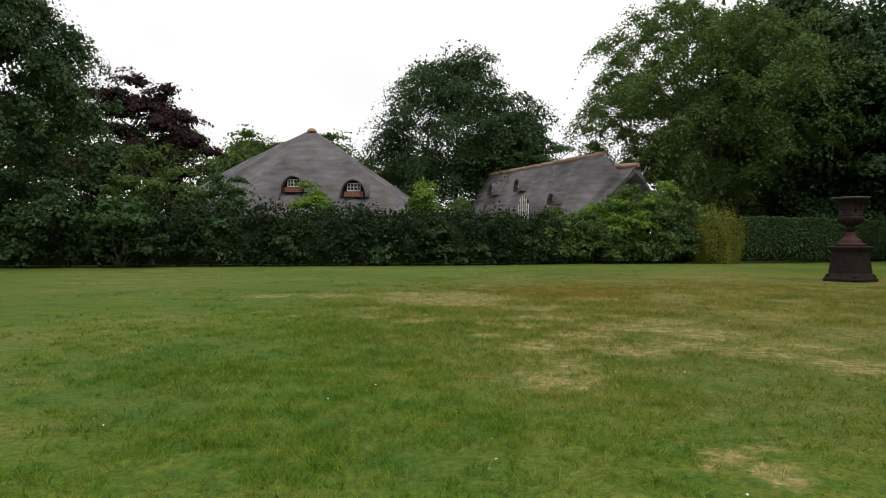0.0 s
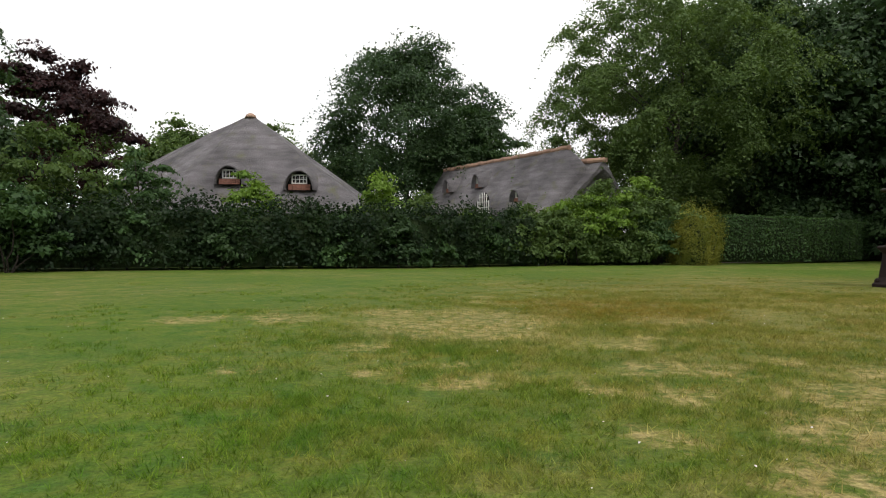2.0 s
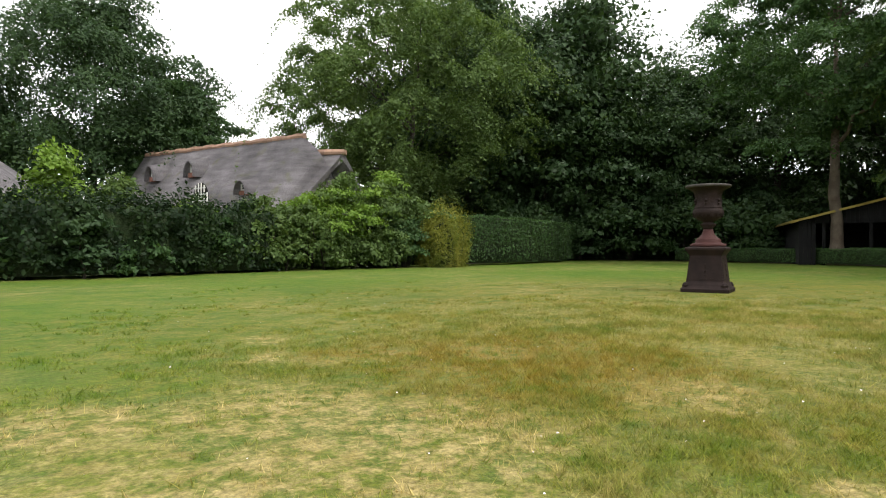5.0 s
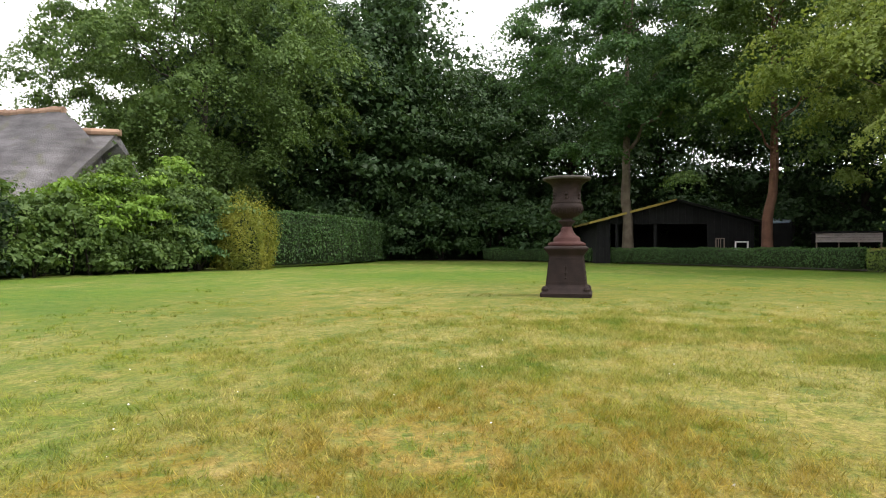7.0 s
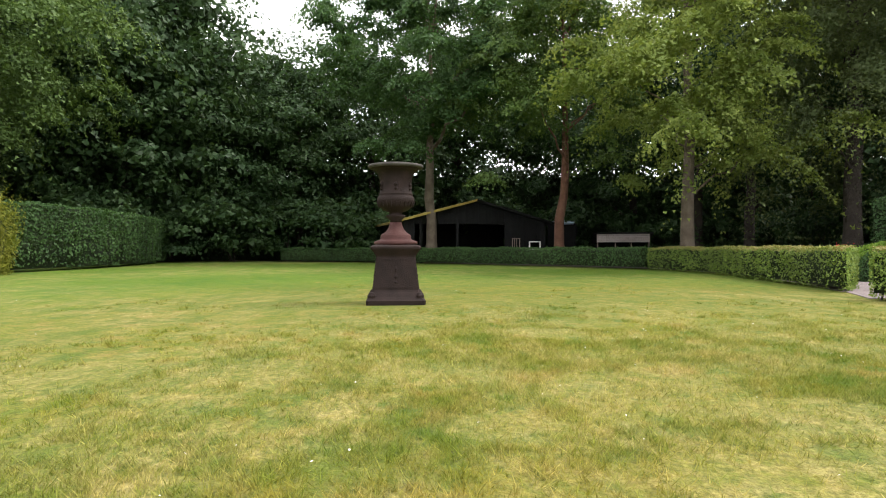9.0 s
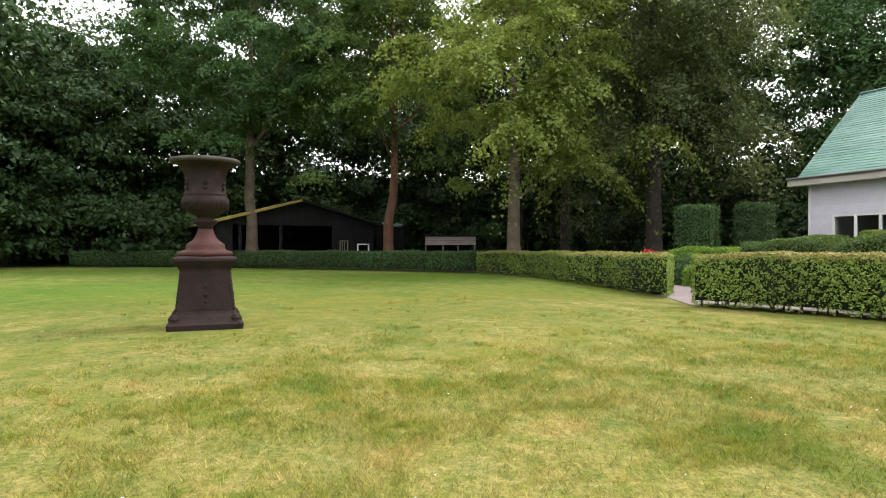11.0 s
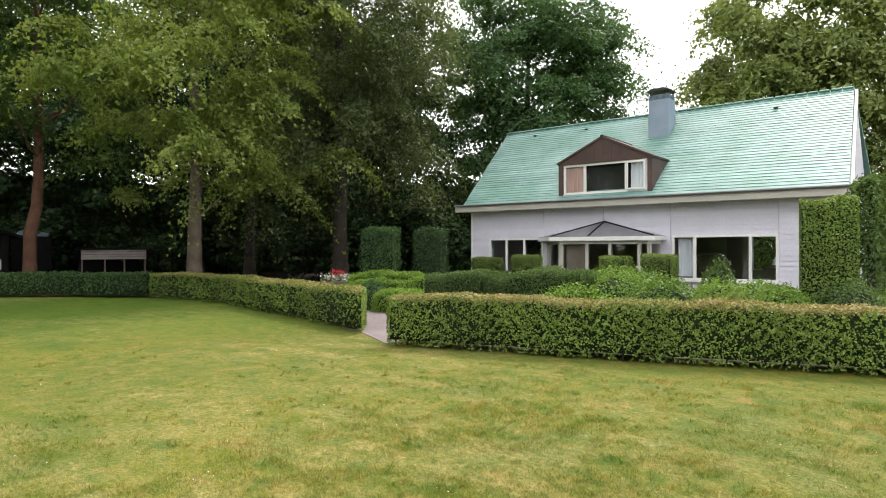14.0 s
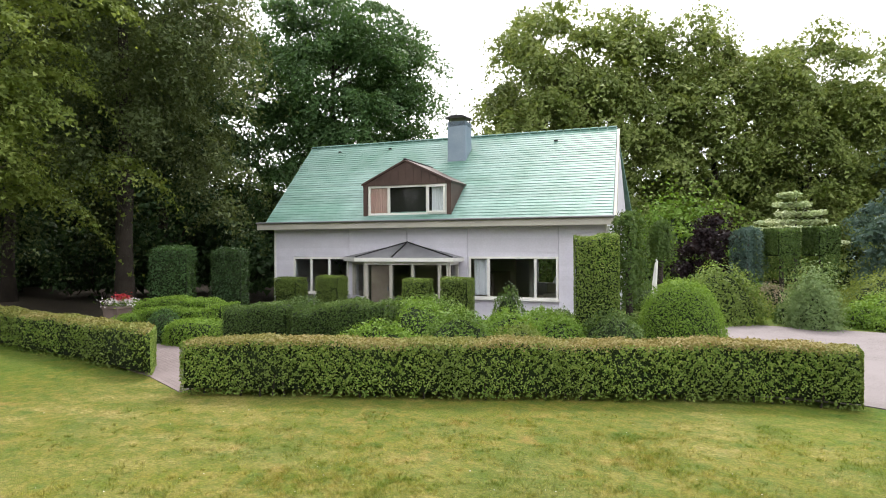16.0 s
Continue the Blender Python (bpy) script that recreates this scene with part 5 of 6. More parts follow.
# ---- hedges ----
# far stretch of the lawn hedge, tree shade put into its leaf colour
hedge("clipped_hedge", [(35.0, 36.0), (35.2, 31.0), (34.8, 27.0), (31.6, 20.3), (29.7, 16.2), (28.2, 13.6)], 0.8, 0.87, M["leaf_oak"],
      "low clipped hedge by the barn, leaves darkened for the trees' shade", 300, 0.085, 0.055, 0.02, None, 0.1)
hedge("clipped_hedge", [(28.0, 13.2), (24.7, 11.05), (21.5, 10.25), (18.8, 9.5), (16.4, 8.92)], 0.75, 0.87, M["leaf_beech"],
      "low clipped hedge curving along the lawn's edge", 1300, 0.055, 0.038, 0.02, M["leaf_straw"], 0.03, skew=-1.5, tuft=0.024)
hedge("clipped_hedge", [(14.25, 8.85), (12.32, 7.0), (10.38, 5.1), (8.6, 3.15), (7.3, 2.0), (6.3, 1.62)], 0.85, 0.9, M["leaf_beech"],
      "low clipped hedge with a sun-bleached top before the house", 3300, 0.043, 0.03, 0.02, M["leaf_straw"], 0.07, 0.3, tuft=0.026)
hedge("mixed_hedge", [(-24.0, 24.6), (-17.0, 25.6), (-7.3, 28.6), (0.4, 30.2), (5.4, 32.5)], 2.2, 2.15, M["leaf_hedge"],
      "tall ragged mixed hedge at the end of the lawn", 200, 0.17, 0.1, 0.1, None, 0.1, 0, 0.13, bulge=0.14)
hedge("mixed_hedge", [(5.2, 32.9), (9.0, 34.3), (14.3, 35.6)], 1.3, 1.7, M["leaf_mid"],
      "leafy mixed hedge behind lush shrubs", 130, 0.17, 0.1, 0.1, None, 0.05, 0, 0.1, bulge=0.12)
hedge("tall_clipped_hedge", [(16.5, 34.9), (20.5, 35.9), (25.5, 38.6), (31.5, 42.8)], 1.2, 2.55, M["leaf_oak"],
      "tall neatly clipped green hedge beside the wood", 160, 0.13, 0.08, 0.03)

# ---- shrubs in and before the tall hedge ----
bush("golden_shrub", 14.6, 33.3, 1.5, 1.2, 2.35, M["leaf_yellow"], "upright golden-yellow shrub at the hedge's foot", 15000, 0.16, 0.035, 0.2, 0.1, flat=0.9, core=0.85, fan=0.35)
SHRUBS = [(-13.6, 27.6, 5.7, 3.3, "leaf_mid"), (-16.5, 26.4, 5.0, 3.0, "leaf_dark"), (-10.8, 30.0, 5.0, 1.5, "leaf_oak"), (-12.9, 24.9, 2.9, 1.5, "leaf_oak"),
          (-1.2, 31.4, 4.2, 1.2, "leaf_fresh"), (0.8, 31.6, 3.3, 0.8, "leaf_mid"), (-6.4, 30.4, 4.0, 0.8, "leaf_fresh"), (3.4, 32.5, 2.9, 0.7, "leaf_fresh"),
          (8.6, 34.6, 4.1, 1.8, "leaf_fresh"), (10.6, 35.2, 4.7, 1.9, "leaf_mid"), (12.6, 35.6, 5.4, 1.3, "leaf_fresh"), (13.4, 34.6, 4.0, 1.4, "leaf_mid"), (5.6, 32.8, 2.7, 1.5, "leaf_mid"), (7.0, 33.1, 2.9, 1.5, "leaf_mid"), (8.2, 33.4, 3.4, 1.6, "leaf_mid"), (9.8, 33.8, 3.8, 1.7, "leaf_fresh"), (11.6, 34.2, 3.4, 1.7, "leaf_mid"), (12.9, 34.0, 2.6, 1.2, "leaf_oak"), (-3.5, 30.6, 2.6, 1.2, "leaf_oak"), (5.4, 33.2, 2.6, 1.2, "leaf_oak")]
for x, y, h, r, mat in SHRUBS:
    shrub("leafy_shrub", x, y, h, r, M[mat], "loose leafy green shrub growing out of the hedge", int(1500 + 1250 * r * h / 3), 0.17, 0.1, int(14 + 9 * r), 0.5, size=0.62, group="shrubs in the hedge")

# leafy growth along the foot of the tall hedge
foot, foot_s, foot_len = resample([(-17.0, 24.7), (-7.3, 27.7), (0.4, 29.2), (6.2, 32.0), (13.6, 34.0)], 0.5)
for k, s in enumerate(np.arange(0.6, foot_len, 1.45)):
    i = int(s / foot_len * (len(foot) - 1))
    x, y = foot[i] + rng.uniform(-0.25, 0.25, 2)
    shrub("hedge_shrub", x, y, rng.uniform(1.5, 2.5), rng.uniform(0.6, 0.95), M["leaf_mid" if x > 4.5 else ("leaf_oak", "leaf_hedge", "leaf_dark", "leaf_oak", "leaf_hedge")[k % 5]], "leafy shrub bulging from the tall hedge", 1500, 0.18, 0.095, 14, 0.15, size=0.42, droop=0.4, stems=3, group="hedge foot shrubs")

# ---- trees ----
tree("weeping_beech", 19.2, 45.5, 19.6, 3.6, 9.4, 0.45, M["leaf_mid"], M["bark_dark"], "great spreading beech with drooping light green branches", 130000, 230, 0.2, 0.13, 0, 0.75, 1.45, 0.4, 0.3, 0.42, 12, skirt=False, stem=0.55, limb_r=0.25, lobes=0.1)
tree("broadleaf_tree", 1.2, 60.0, 19.8, 1.5, 8.3, 0.3, M["leaf_dark"], M["bark_dark"], "dark fine-leaved tree rising between thatched houses", 82000, 220, 0.25, 0.16, 0, 0.4, 1.95, 0.6, 0.3, 0.3, 10, lobes=0.08, limb_r=0.25, core=0.6)
tree("broadleaf_tree", 6.9, 58.5, 13.4, 2.0, 4.4, 0.3, M["leaf_oak"], M["bark_dark"], "dark green tree behind the thatched house", 24000, 60, 0.3, 0.19, size=1.5, lobes=0.06)
tree("broadleaf_tree", -20.5, 25.5, 15.0, 2.6, 6.4, 0.45, M["leaf_dark"], M["bark_dark"], "large overhanging tree with drooping branch tips", 70000, 130, 0.2, 0.12, 0, 0.5, 1.35, 1.0, 0.3, 0.4, 14)
tree("copper_beech", -21.0, 42.5, 12.0, 3.0, 4.6, 0.35, M["leaf_copper"], M["bark_dark"], "dark purple copper beech behind the hedge", 20000, 70, 0.28, 0.18, size=1.2)
far = tree("far_tree", -26.0, 62.0, 13.0, 2.0, 5.0, 0.35, M["leaf_mid"], M["bark_dark"], "distant green tree behind the thatched roofs", 12000, 50, 0.34, 0.24, size=1.7, lobes=0.08, group="far trees")
for x, y, a, s in ((-19.5, 64, 80, 0.97), (-13, 66, 200, 1.0), (-5, 66, 140, 0.82), (24, 58, 250, 1.2), (-34, 56, 40, 1.05), (-40, 44, 300, 1.1), (-36, 27, 10, 1.1)):
    copy_thing(far, pose(x, y, 0, 0, 0, a) @ Matrix.Scale(s, 4))
wood = tree("wood_tree", 30.5, 45.0, 18.0, 1.6, 5.4, 0.4, M["leaf_dark"], M["bark_dark"], "dark woodland tree beyond the lawn", 21000, 100, 0.32, 0.22, size=2.2, core=0.5, group="wood trees")
for x, y, a, s in ((26, 50, 60, 1.18), (33.0, 44.0, 150, 1.18), (39.5, 38, 230, 0.84), (44.5, 35, 300, 0.95), (48, 29, 20, 1.0), (53, 21, 100, 1.05), (28.0, 53.0, 200, 1.12), (29.5, 49, 330, 1.18),
                   (51, 3, 170, 1.1), (37, 49, 280, 1.0), (43, 43, 310, 0.9)):
    copy_thing(wood, pose(x, y, 0, 0, 0, a) @ Matrix.Scale(s, 4))
for x, y, a, s in ((36, 3, 320, 0.8), (46, 8, 200, 0.9), (47, 15.5, 100, 0.85)):
    copy_thing(wood, pose(x, y, 0, 0, 0, a) @ Matrix.Scale(s, 4))
hedge("wood_edge", [(20.0, 52.0), (31.0, 49.0), (41.0, 42.5), (49.0, 33.0), (54.0, 20.0), (53.0, 4.0), (46.0, -9.0), (38.0, -15.0)], 3.5, 6.5, M["leaf_dark"], "dense dark thicket closing the wood behind the trunks", 22, 0.36, 0.24, 0.3, None, 0.0, 0, 0.5, bulge=0.4, category="thicket", step=1.0)
hedge("wood_edge", [(26.0, -25.0), (21.0, -30.0), (12.0, -40.0), (3.0, -44.0), (-12.0, -42.0)], 3.0, 7.0, M["leaf_mid"], "dense green thicket behind the limes", 22, 0.36, 0.24, 0.3, None, 0.0, 0, 0.5, bulge=0.4, category="thicket", step=1.0)
under = shrub("undergrowth", 37, 33, 4.2, 3.6, M["leaf_dark"], "dark undergrowth at the wood's edge", 4200, 0.3, 0.18, 30, 0.2, size=1.2, group="undergrowth")
for x, y, a, s in ((34.5, 39.5, 40, 1.1), (38.5, 38, 90, 1.2), (42, 33, 200, 1.1), (46, 26, 70, 1.2), (47, 19, 10, 1.1), (46, 14, 140, 1.0), (44.5, 9.5, 300, 1.0), (41, 6, 50, 0.9), (38, 2.5, 120, 1.0), (31, 43.5, 260, 1.1), (27, 42.5, 30, 1.0), (43, 13, 10, 0.7), (36.5, 5.5, 10, 0.75), (34, 0, 70, 0.9), (30, -2, 70, 0.9)):
    copy_thing(under, pose(x, y, 0, 0, 0, a) @ Matrix.Scale(s, 4))
tree("oak_tree", 34.4, 25.6, 18.6, 6.4, 6.6, 0.34, M["leaf_oak"], M["bark"], "dark green oak beside the barn", 72000, 140, 0.2, 0.14, 0, 0.35, 1.25, 0.3, 0.25, 0.35, 14, skirt=False, core=0.3)
tree("maple_tree", 27.5, 12.05, 15.5, 2.4, 4.9, 0.27, M["leaf_light"], M["bark"], "slim light green tree on the lawn's edge", 60000, 75, 0.15, 0.12, 0, 0.45, 1.15, 0.2, 0.3, 0.35, 18, stem=0.9, skirt=False, limb_r=0.22, core=0.25)
tree("maple_tree", 34.2, 18.3, 18.0, 4.6, 5.2, 0.28, M["leaf_mid"], M["bark_red"], "green tree with a reddish trunk", 50000, 85, 0.18, 0.14, 0, 0.4, 1.3, 0.3, 0.3, 0.35, 14, skirt=False, limb_r=0.28, core=0.28)
tree("hemlock", 30.5, 6.0, 21.0, 2.0, 5.2, 0.36, M["leaf_hemlock"], M["bark_dark"], "tall dark feathery tree beside the house", 105000, 230, 0.15, 0.095, 0, 0.7, 1.3, 0.7, 0.4, 0.12, 16, stem=0.9, limb_r=0.12, core=0.42)
tree("pine_tree", 38.5, 9.0, 20.0, 7.0, 3.4, 0.3, M["leaf_dark"], M["bark_dark"], "tall bare-trunked dark tree in the wood", 14000, 40, 0.3, 0.18, size=1.3, skirt=False)
tree("pine_tree", 42.0, 11.5, 20.0, 8.0, 3.4, 0.3, M["leaf_dark"], M["bark_dark"], "tall bare-trunked dark tree in the wood", 14000, 40, 0.3, 0.18, size=1.3, skirt=False)
tree("oak_tree", 36.9, -7.5, 19.2, 4.6, 6.1, 0.45, M["leaf_oak"], M["bark_dark"], "dark green oak behind the house", 80000, 150, 0.23, 0.16, 0, 0.3, 1.8, 0.3, 0.25, 0.35, 16, lobes=0.1, limb_r=0.28, core=0.42)
lime = tree("lime_tree", 28.7, -17.5, 17.7, 0.6, 4.3, 0.4, M["leaf_lime"], M["bark_dark"], "tall pale green lime tree in a row", 48000, 105, 0.27, 0.2, 0, 0.55, 1.7, 0.1, 0.25, 0.66, 8, limb_r=0.2, core=0.42, group="row of limes")
for x, y, a, s in ((25.5, -21.5, 100, 0.99), (21.8, -25.8, 210, 0.95), (18, -30, 320, 0.9), (14, -34.5, 60, 0.9), (10, -38, 170, 0.92), (5, -40, 250, 0.95)):
    copy_thing(lime, pose(x, y, 0, 0, 0, a) @ Matrix.Scale(s, 4))

# ---- garden before and beside the house ----
hedge("hedge_column", [(24.85, 6.05), (26.1, 5.3)], 1.1, 2.46, M["leaf_oak"], "tall block of clipped hornbeam", 520, 0.085, 0.05, 0.04, None, 0.1, group="hedge columns", bulge=0.02)
# same hornbeam in leaf_dark: the shade on this block is painted in
hedge("hedge_column", [(23.2, 4.75), (24.0, 4.1)], 0.9, 2.42, M["leaf_dark"], "tall block of clipped hornbeam", 520, 0.085, 0.05, 0.04, None, 0.1, group="hedge columns", bulge=0.02)
hedge("hedge_column", [(11.95, 1.15), (11.25, 0.6)], 0.85, 2.72, M["leaf_beech"], "tall clipped hedge column at the house corner", 1500, 0.052, 0.034, 0.03, None, 0.1)
# box cubes by the door: x, y, width, height
for x, y, s, h in ((23.69, 2.19, 0.85, 1.40), (21.82, 1.63, 0.8, 1.5), (18.35, 0.64, 0.72, 1.5), (17.0, 0.2, 0.78, 1.56)):
    hedge("box_cube", [(x - s * 0.44, y - s * 0.24), (x + s * 0.44, y + s * 0.24)], s * 0.9, h, M["leaf_beech"], "cube of clipped box before the house front", 1500, 0.046, 0.03, 0.01, None, 0.06, group="box cubes", category="topiary", step=0.15)
hedge("box_hedge", [(17.25, 6.95), (16.2, 6.0)], 0.8, 1.17, M["leaf_mid"], "dark clipped box hedge in the bed", 1500, 0.048, 0.032, 0.04, None, 0.08, category="topiary")
hedge("box_hedge", [(15.85, 5.85), (14.1, 4.75)], 0.9, 1.22, M["leaf_mid"], "dark rounded box hedge in the bed", 1500, 0.048, 0.032, 0.07, None, 0.08, category="topiary")
hedge("box_wave", [(23.5, 7.0), (22.4, 6.65), (21.4, 6.3), (20.5, 5.7)], 0.9, 0.95, M["leaf_fresh"], "wavy low clipped box hedge", 1400, 0.05, 0.036, 0.06, None, 0.05, category="topiary")
hedge("box_wave", [(22.5, 7.45), (21.7, 7.15), (21.0, 6.9), (20.3, 6.4)], 0.7, 0.76, M["leaf_fresh"], "wavy low clipped box hedge", 1400, 0.05, 0.036, 0.05, None, 0.05, category="topiary")
bush("bright_box", 22.4, 7.75, 0.55, 0.4, 0.56, M["leaf_fresh"], "bright green low clipped shrub beside the path", 3000, 0.06, 0.04, 0.04, 0.03, power=4.0, turn=30, category="topiary")
bush("box_ball", 20.6, 7.45, 0.55, 0.5, 0.82, M["leaf_oak"], "dark rounded box beside the path", 3000, 0.05, 0.034, 0.03, 0.02, category="topiary")
bush("bright_box", 19.5, 6.95, 0.75, 0.5, 0.6, M["leaf_fresh"], "bright green low clipped shrub beside the path", 6500, 0.055, 0.036, 0.03, 0.02, power=5.0, turn=35, category="topiary")
bush("box_ball", 10.1, -0.1, 0.9, 0.9, 1.68, M["leaf_fresh"], "large clipped box ball above the hedge", 24000, 0.04, 0.026, 0.012, 0.008, category="topiary", power=2.3, core=0.93)
bush("garden_shrub", 13.0, 5.85, 1.5, 0.85, 1.05, M["leaf_fresh"], "bright green low shrub that rises to a blunt point", 9000, 0.062, 0.042, 0.05, 0.03, power=1.35, turn=45, group="shrubs in the bed")
MOUNDS = [(14.22, 3.98, 1.1, 1.25, "leaf_fresh"), (12.5, 4.2, 0.95, 1.14, "leaf_box"), (14.69, 3.0, 1.0, 1.2, "leaf_box"), (12.51, 2.76, 0.85, 1.04, "leaf_fresh"), (12.49, 1.66, 0.8, 1.0, "leaf_fresh"),
          (11.52, 2.2, 0.75, 0.95, "leaf_fresh"), (10.57, 1.74, 0.8, 1.08, "leaf_mid"), (13.68, 1.52, 0.5, 1.38, "leaf_mid"), (15.9, 3.3, 0.9, 1.1, "leaf_mid"), (11.4, 3.6, 0.7, 0.9, "leaf_light"), (17.3, 3.6, 1.0, 1.0, "leaf_mid"), (19.5, 4.0, 0.9, 1.0, "leaf_mid"), (11.2, -0.4, 0.7, 0.85, "leaf_mid"), (13.2, 0.2, 0.7, 0.85, "leaf_mid")]
for x, y, r, h, mat in MOUNDS:
    bush("garden_shrub", x, y, r, r * 0.85, h, M[mat], "low mounded green shrub in the bed", int(5600 * r), 0.062, 0.04, 0.08, 0.03, group="shrubs in the bed")


def weeping(name, x, y, top, r, mat, label, strands, low, leaf_len, leaf_w, per=90):
    """A grafted weeping tree: a bare trunk and strands of leaves that arch out and hang down."""
    t = thing(name, pose(x, y, 0), label, "tree")
    child("trunk", mesh_of("trunk", *tube([(0, 0, -0.05), (0.03, 0.02, top * 0.5), (0, 0, top * 0.95)], [0.1, 0.08, 0.05], 8, 0.1), M["bark_dark"], True), t)
    ps = []
    for _ in range(strands):
        a, rr = rng.uniform(0, 2 * np.pi), r * math.sqrt(rng.uniform(0.05, 1))
        end = low + (top - low) * rng.uniform(0, 0.35)
        s = np.sort(rng.uniform(0, 1, per))
        out = rr * np.clip(s * 3, 0, 1) ** 0.6
        z = np.where(s < 0.33, top + 0.12 * np.sin(s * 9) - 0.25 * (rr / r) ** 2 * s * 3, 0)
        z0 = top - 0.25 * (rr / r) ** 2
        z = np.where(s < 0.33, z, z0 + (end - z0) * (s - 0.33) / 0.67)
        ps.append(np.stack([out * math.cos(a), out * math.sin(a), z], 1) + rng.normal(size=(per, 3)) * 0.045)
    p = np.concatenate(ps)
    nr = p * np.array([1, 1, 0])
    nr /= np.linalg.norm(nr, axis=1)[:, None] + 1e-6
    child("crown", leaves("crown", p, nr + np.array([0, 0, 0.3]), leaf_len, leaf_w, mat, 0.5), t)["kind"] = "stuff"
    return t


# right-hand garden
weeping("weeping_tree", 12.37, -1.69, 3.2, 0.5, M["leaf_mid"], "small weeping tree draped with hanging green branches", 65, 0.7, 0.09, 0.05)
weeping("weeping_tree", 12.0, -2.6, 3.0, 0.33, M["leaf_mid"], "slim weeping tree draped with hanging green branches", 30, 1.95, 0.09, 0.05)
weeping("blue_cedar", 13.5, -11.4, 3.0, 0.72, M["leaf_blue"], "weeping blue cedar with hanging branches", 80, 0.9, 0.12, 0.03)
bush("spreading_shrub", 12.7, -7.3, 1.2, 1.0, 1.62, M["leaf_beech"], "olive green spreading shrub beside the drive", 9000, 0.085, 0.055, 0.14, 0.06)
bush("silver_shrub", 10.1, -7.9, 0.62, 0.58, 1.3, M["leaf_willow"], "silvery green feathery shrub at the drive's edge", 9000, 0.12, 0.035, 0.2, 0.17, core=0.6)
RIGHT = [(13.2, -9.8, 1.2, 0.75, "leaf_light"), (14.8, -9.9, 1.2, 0.8, "leaf_fresh"), (11.0, -8.8, 0.5, 0.7, "leaf_mid"), (9.2, -9.3, 0.6, 0.65, "leaf_fresh"), (8.2, -9.2, 0.9, 0.65, "leaf_fresh"), (8.6, -10.6, 1.2, 0.9, "leaf_fresh"),
         (11.6, -11.3, 0.9, 0.7, "leaf_fresh"), (16.2, -9.6, 1.3, 0.9, "leaf_mid"), (6.6, -9.6, 1.1, 1.0, "leaf_willow"), (5.0, -10.5, 1.3, 1.2, "leaf_fresh"), (9.6, -13.4, 1.4, 1.3, "leaf_light"), (7.4, -12.8, 1.3, 1.3, "leaf_light"), (3.0, -11.5, 1.5, 1.5, "leaf_mid")]
for x, y, r, h, mat in RIGHT:
    bush("border_shrub", x, y, r, r * 0.9, h, M[mat], "leafy green shrub in the garden border", int(3900 * r), 0.09, 0.056, 0.14, 0.08, group="border shrubs")
bush("rose_shrub", 12.4, -10.9, 0.8, 0.6, 0.95, M["leaf_blossom"], "shrub with pale pink blossom", 1800, 0.08, 0.055, 0.15, 0.1)
tree("purple_beech", 15.3, -12.0, 3.9, 0.3, 1.2, 0.12, M["leaf_purple"], M["bark_dark"], "low dark purple weeping beech", 8000, 40, 0.15, 0.1, size=0.55, weep=0.6)
for x, y, h in ((12.5, -11.8, 3.1), (11.5, -12.75, 3.15)):
    b = hedge("block_tree", [(x + 0.24, y + 0.29), (x - 0.24, y - 0.29)], 1.0, h, M["leaf_mid"], "clipped block-shaped tree on a short trunk", 520, 0.09, 0.055, 0.03, None, 2.15, group="block trees", category="tree")
    v, f = tube([(-0.24, -0.29, -0.05), (-0.24, -0.29, 2.4)], [0.09, 0.07], 8)
    child("trunk", mesh_of("trunk", v, f, M["bark_dark"], True), b)
dog = thing("tiered_dogwood", pose(13.3, -15.5, 0), "variegated dogwood with pale layered tiers of leaves", "tree")
child("trunk", mesh_of("trunk", *tube([(0, 0, -0.05), (0.05, 0, 2), (0, 0.05, 4.6)], [0.09, 0.06, 0.02], 8), M["bark_dark"], True), dog)
for k, (z, r) in enumerate(((2.5, 1.3), (3.1, 1.35), (3.4, 1.2), (3.75, 0.95), (4.15, 0.7), (4.55, 0.4))):
    n = int(1900 * r)
    a, q = rng.uniform(0, 2 * np.pi, n), r * np.sqrt(rng.uniform(0, 1, n))
    q *= 1 + 0.25 * np.sin(4 * a + k)
    shift = rng.normal(size=2) * 0.22
    p = np.stack([q * np.cos(a) + shift[0], q * np.sin(a) + shift[1], z + rng.normal(size=n) * 0.05 + 0.06 * q], 1)
    child("tier", leaves("tier", p, np.tile([0, 0, 1.0], (n, 1)), 0.12, 0.07, M["leaf_pale"], 0.4), dog)["kind"] = "stuff"
tree("dark_conifer", 9.2, -17.0, 6.0, 0.6, 2.4, 0.2, M["leaf_blue"], M["bark_dark"], "dark blue-green spreading conifer", 11000, 50, 0.2, 0.06, size=0.9, droop=0.5)
bush("back_shrub", 18.5, -15.5, 2.6, 2.2, 4.0, M["leaf_fresh"], "large fresh green shrub before the limes", 8000, 0.2, 0.13, 0.15, 0.12)
bush("back_shrub", 21.5, -13.0, 2.6, 2.2, 3.6, M["leaf_mid"], "large green shrub before the limes", 8000, 0.2, 0.13, 0.15, 0.12)
bush("back_shrub", 4.0, -15.0, 2.6, 2.2, 3.4, M["leaf_mid"], "large green shrub before the limes", 8000, 0.2, 0.13, 0.15, 0.12)
um = thing("parasol", pose(14.42, -6.52, 0), "closed white parasol on the terrace", "parasol")
part("pole", turned([(0.025, 0), (0.025, 2.2)], 10), M["old_wood"], um)
part("canopy", turned([(0.10, 0.7), (0.20, 0.8), (0.17, 1.2), (0.10, 1.75), (0.03, 2.15)], 10), M["white"], um)
part("base", turned([(0.28, 0), (0.28, 0.06), (0.05, 0.1)], 16), M["lead"], um)
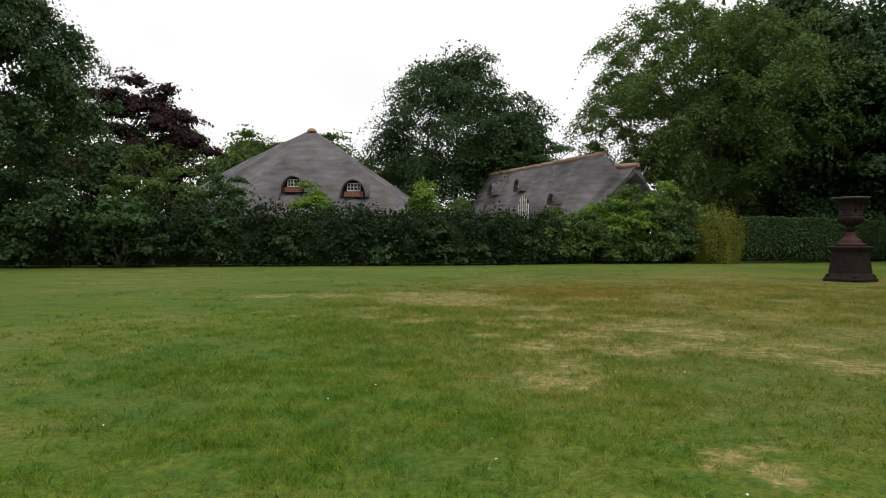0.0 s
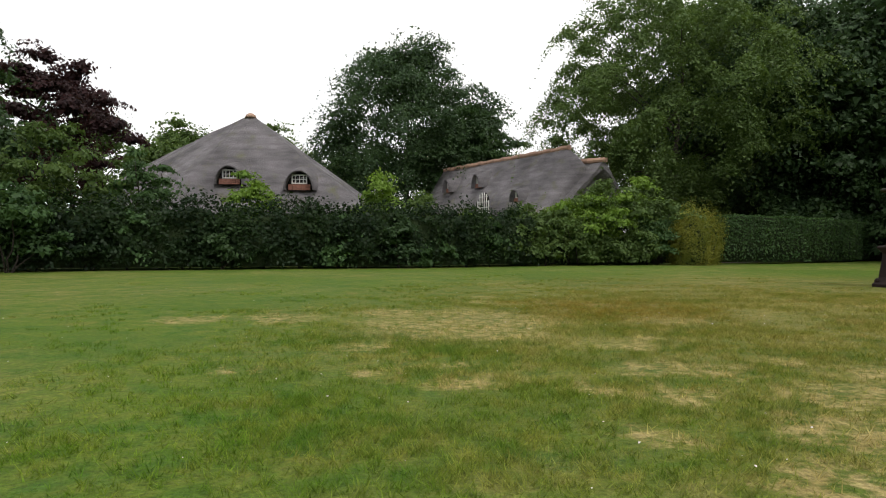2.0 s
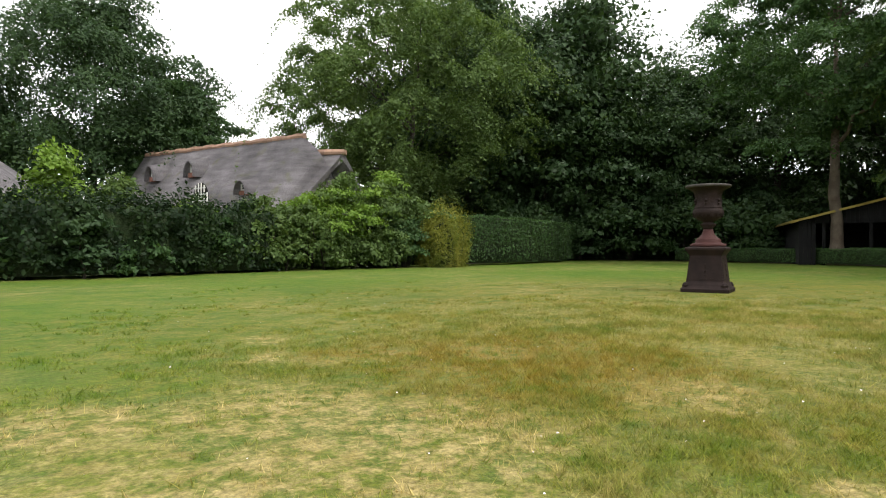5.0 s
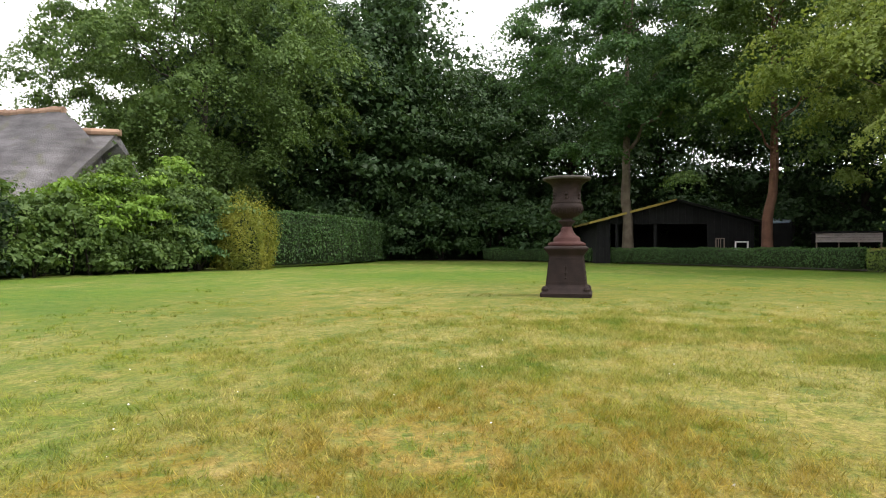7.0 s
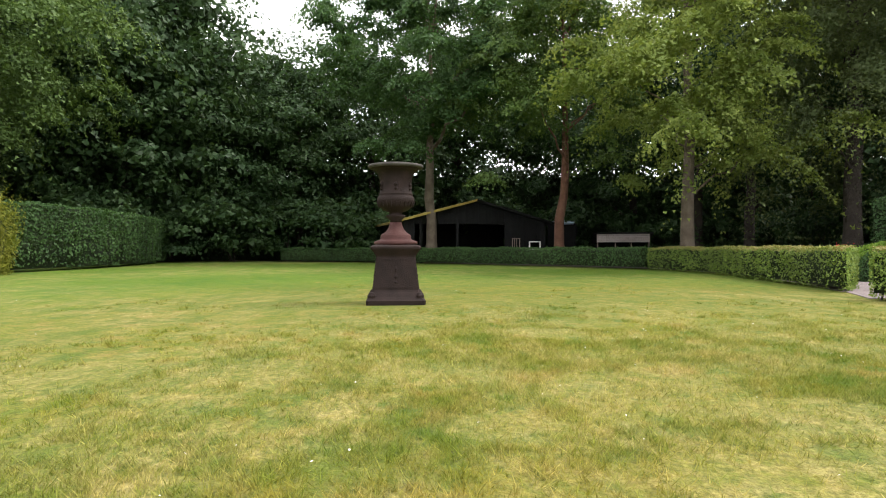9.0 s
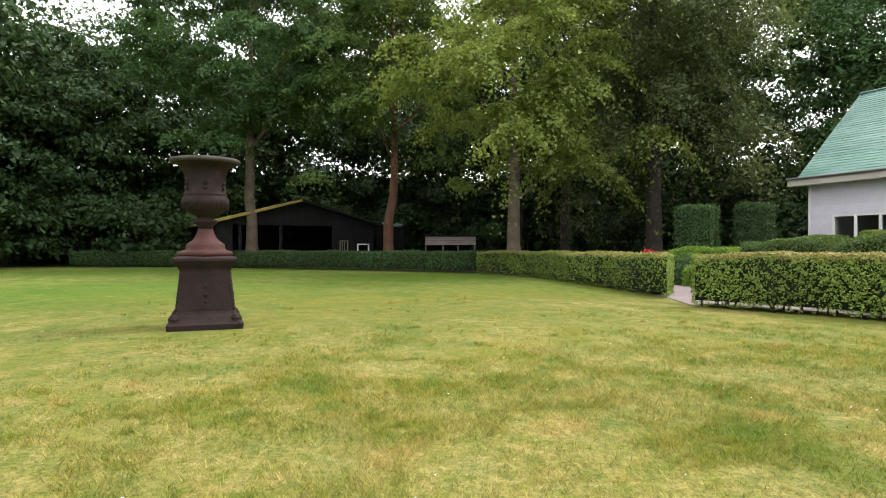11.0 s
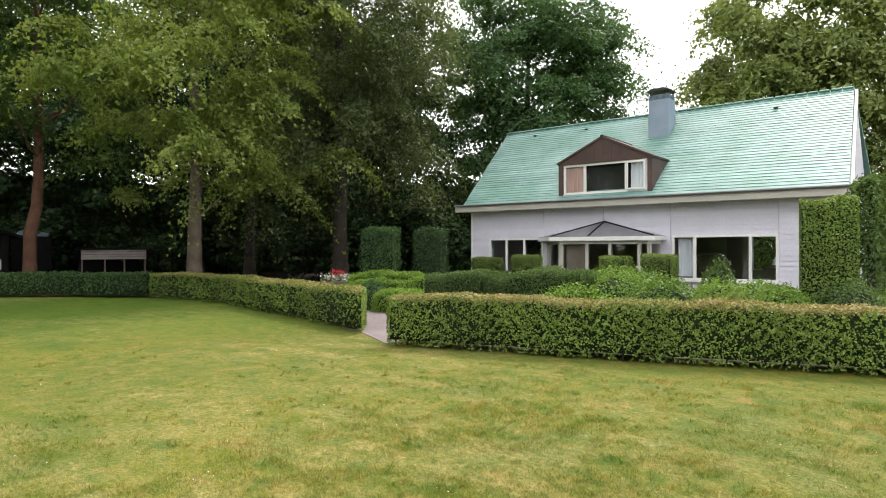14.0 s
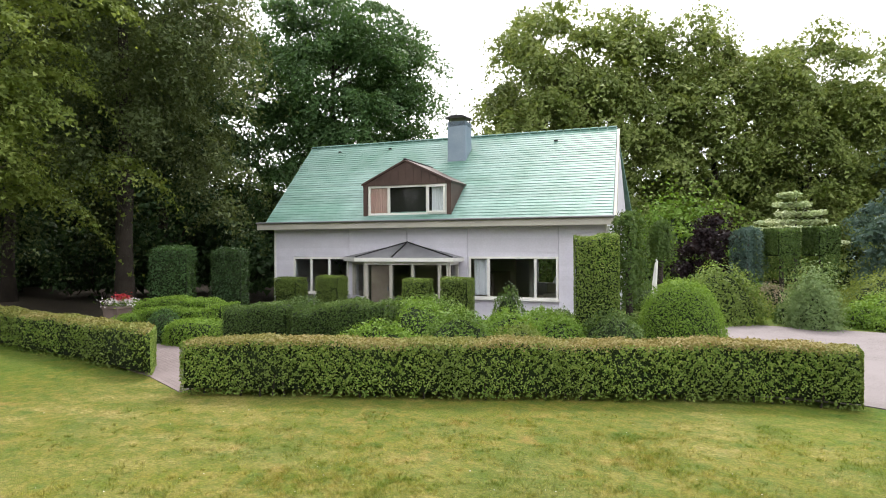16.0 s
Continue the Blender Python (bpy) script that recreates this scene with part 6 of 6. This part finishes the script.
ps = thing("garden_bench", pose(13.2, -6.4, 0, 0, 0, 28), "low wooden terrace bench", "bench")
part("seat", boxes((-0.8, -0.2, 0.4, 0.8, 0.2, 0.46)), M["old_wood"], ps)
part("backrest", boxes((-0.8, -0.22, 0.5, 0.8, -0.18, 0.9)), M["old_wood"], ps)
for x in (-0.7, 0.7):
    part("leg", boxes((x - 0.04, -0.18, 0, x + 0.04, 0.18, 0.4)), M["old_wood"], ps)
pl = thing("flower_planter", pose(25.7, 7.25, 0, 0, 0, 20), "grey planter with white and red flowers", "planter")
part("tub", squared([(0.36, 0), (0.42, 0.5), (0.45, 0.52), (0.45, 0.58), (0.3, 0.58)]), M["old_wood"], pl)
for mat, n, r, z in (("leaf_fresh", 500, 0.45, 0.66), ("flower_white", 350, 0.48, 0.7), ("flower_red", 160, 0.22, 0.85)):
    p = rng.normal(size=(n, 3)) * np.array([r * 0.55, r * 0.55, 0.07]) + np.array([0, 0, z])
    child("flowers" if "flower" in mat else "foliage", leaves("flowers", p, np.tile([0, 0, 1.0], (n, 1)), 0.08, 0.06, M[mat]), pl)["kind"] = "stuff"

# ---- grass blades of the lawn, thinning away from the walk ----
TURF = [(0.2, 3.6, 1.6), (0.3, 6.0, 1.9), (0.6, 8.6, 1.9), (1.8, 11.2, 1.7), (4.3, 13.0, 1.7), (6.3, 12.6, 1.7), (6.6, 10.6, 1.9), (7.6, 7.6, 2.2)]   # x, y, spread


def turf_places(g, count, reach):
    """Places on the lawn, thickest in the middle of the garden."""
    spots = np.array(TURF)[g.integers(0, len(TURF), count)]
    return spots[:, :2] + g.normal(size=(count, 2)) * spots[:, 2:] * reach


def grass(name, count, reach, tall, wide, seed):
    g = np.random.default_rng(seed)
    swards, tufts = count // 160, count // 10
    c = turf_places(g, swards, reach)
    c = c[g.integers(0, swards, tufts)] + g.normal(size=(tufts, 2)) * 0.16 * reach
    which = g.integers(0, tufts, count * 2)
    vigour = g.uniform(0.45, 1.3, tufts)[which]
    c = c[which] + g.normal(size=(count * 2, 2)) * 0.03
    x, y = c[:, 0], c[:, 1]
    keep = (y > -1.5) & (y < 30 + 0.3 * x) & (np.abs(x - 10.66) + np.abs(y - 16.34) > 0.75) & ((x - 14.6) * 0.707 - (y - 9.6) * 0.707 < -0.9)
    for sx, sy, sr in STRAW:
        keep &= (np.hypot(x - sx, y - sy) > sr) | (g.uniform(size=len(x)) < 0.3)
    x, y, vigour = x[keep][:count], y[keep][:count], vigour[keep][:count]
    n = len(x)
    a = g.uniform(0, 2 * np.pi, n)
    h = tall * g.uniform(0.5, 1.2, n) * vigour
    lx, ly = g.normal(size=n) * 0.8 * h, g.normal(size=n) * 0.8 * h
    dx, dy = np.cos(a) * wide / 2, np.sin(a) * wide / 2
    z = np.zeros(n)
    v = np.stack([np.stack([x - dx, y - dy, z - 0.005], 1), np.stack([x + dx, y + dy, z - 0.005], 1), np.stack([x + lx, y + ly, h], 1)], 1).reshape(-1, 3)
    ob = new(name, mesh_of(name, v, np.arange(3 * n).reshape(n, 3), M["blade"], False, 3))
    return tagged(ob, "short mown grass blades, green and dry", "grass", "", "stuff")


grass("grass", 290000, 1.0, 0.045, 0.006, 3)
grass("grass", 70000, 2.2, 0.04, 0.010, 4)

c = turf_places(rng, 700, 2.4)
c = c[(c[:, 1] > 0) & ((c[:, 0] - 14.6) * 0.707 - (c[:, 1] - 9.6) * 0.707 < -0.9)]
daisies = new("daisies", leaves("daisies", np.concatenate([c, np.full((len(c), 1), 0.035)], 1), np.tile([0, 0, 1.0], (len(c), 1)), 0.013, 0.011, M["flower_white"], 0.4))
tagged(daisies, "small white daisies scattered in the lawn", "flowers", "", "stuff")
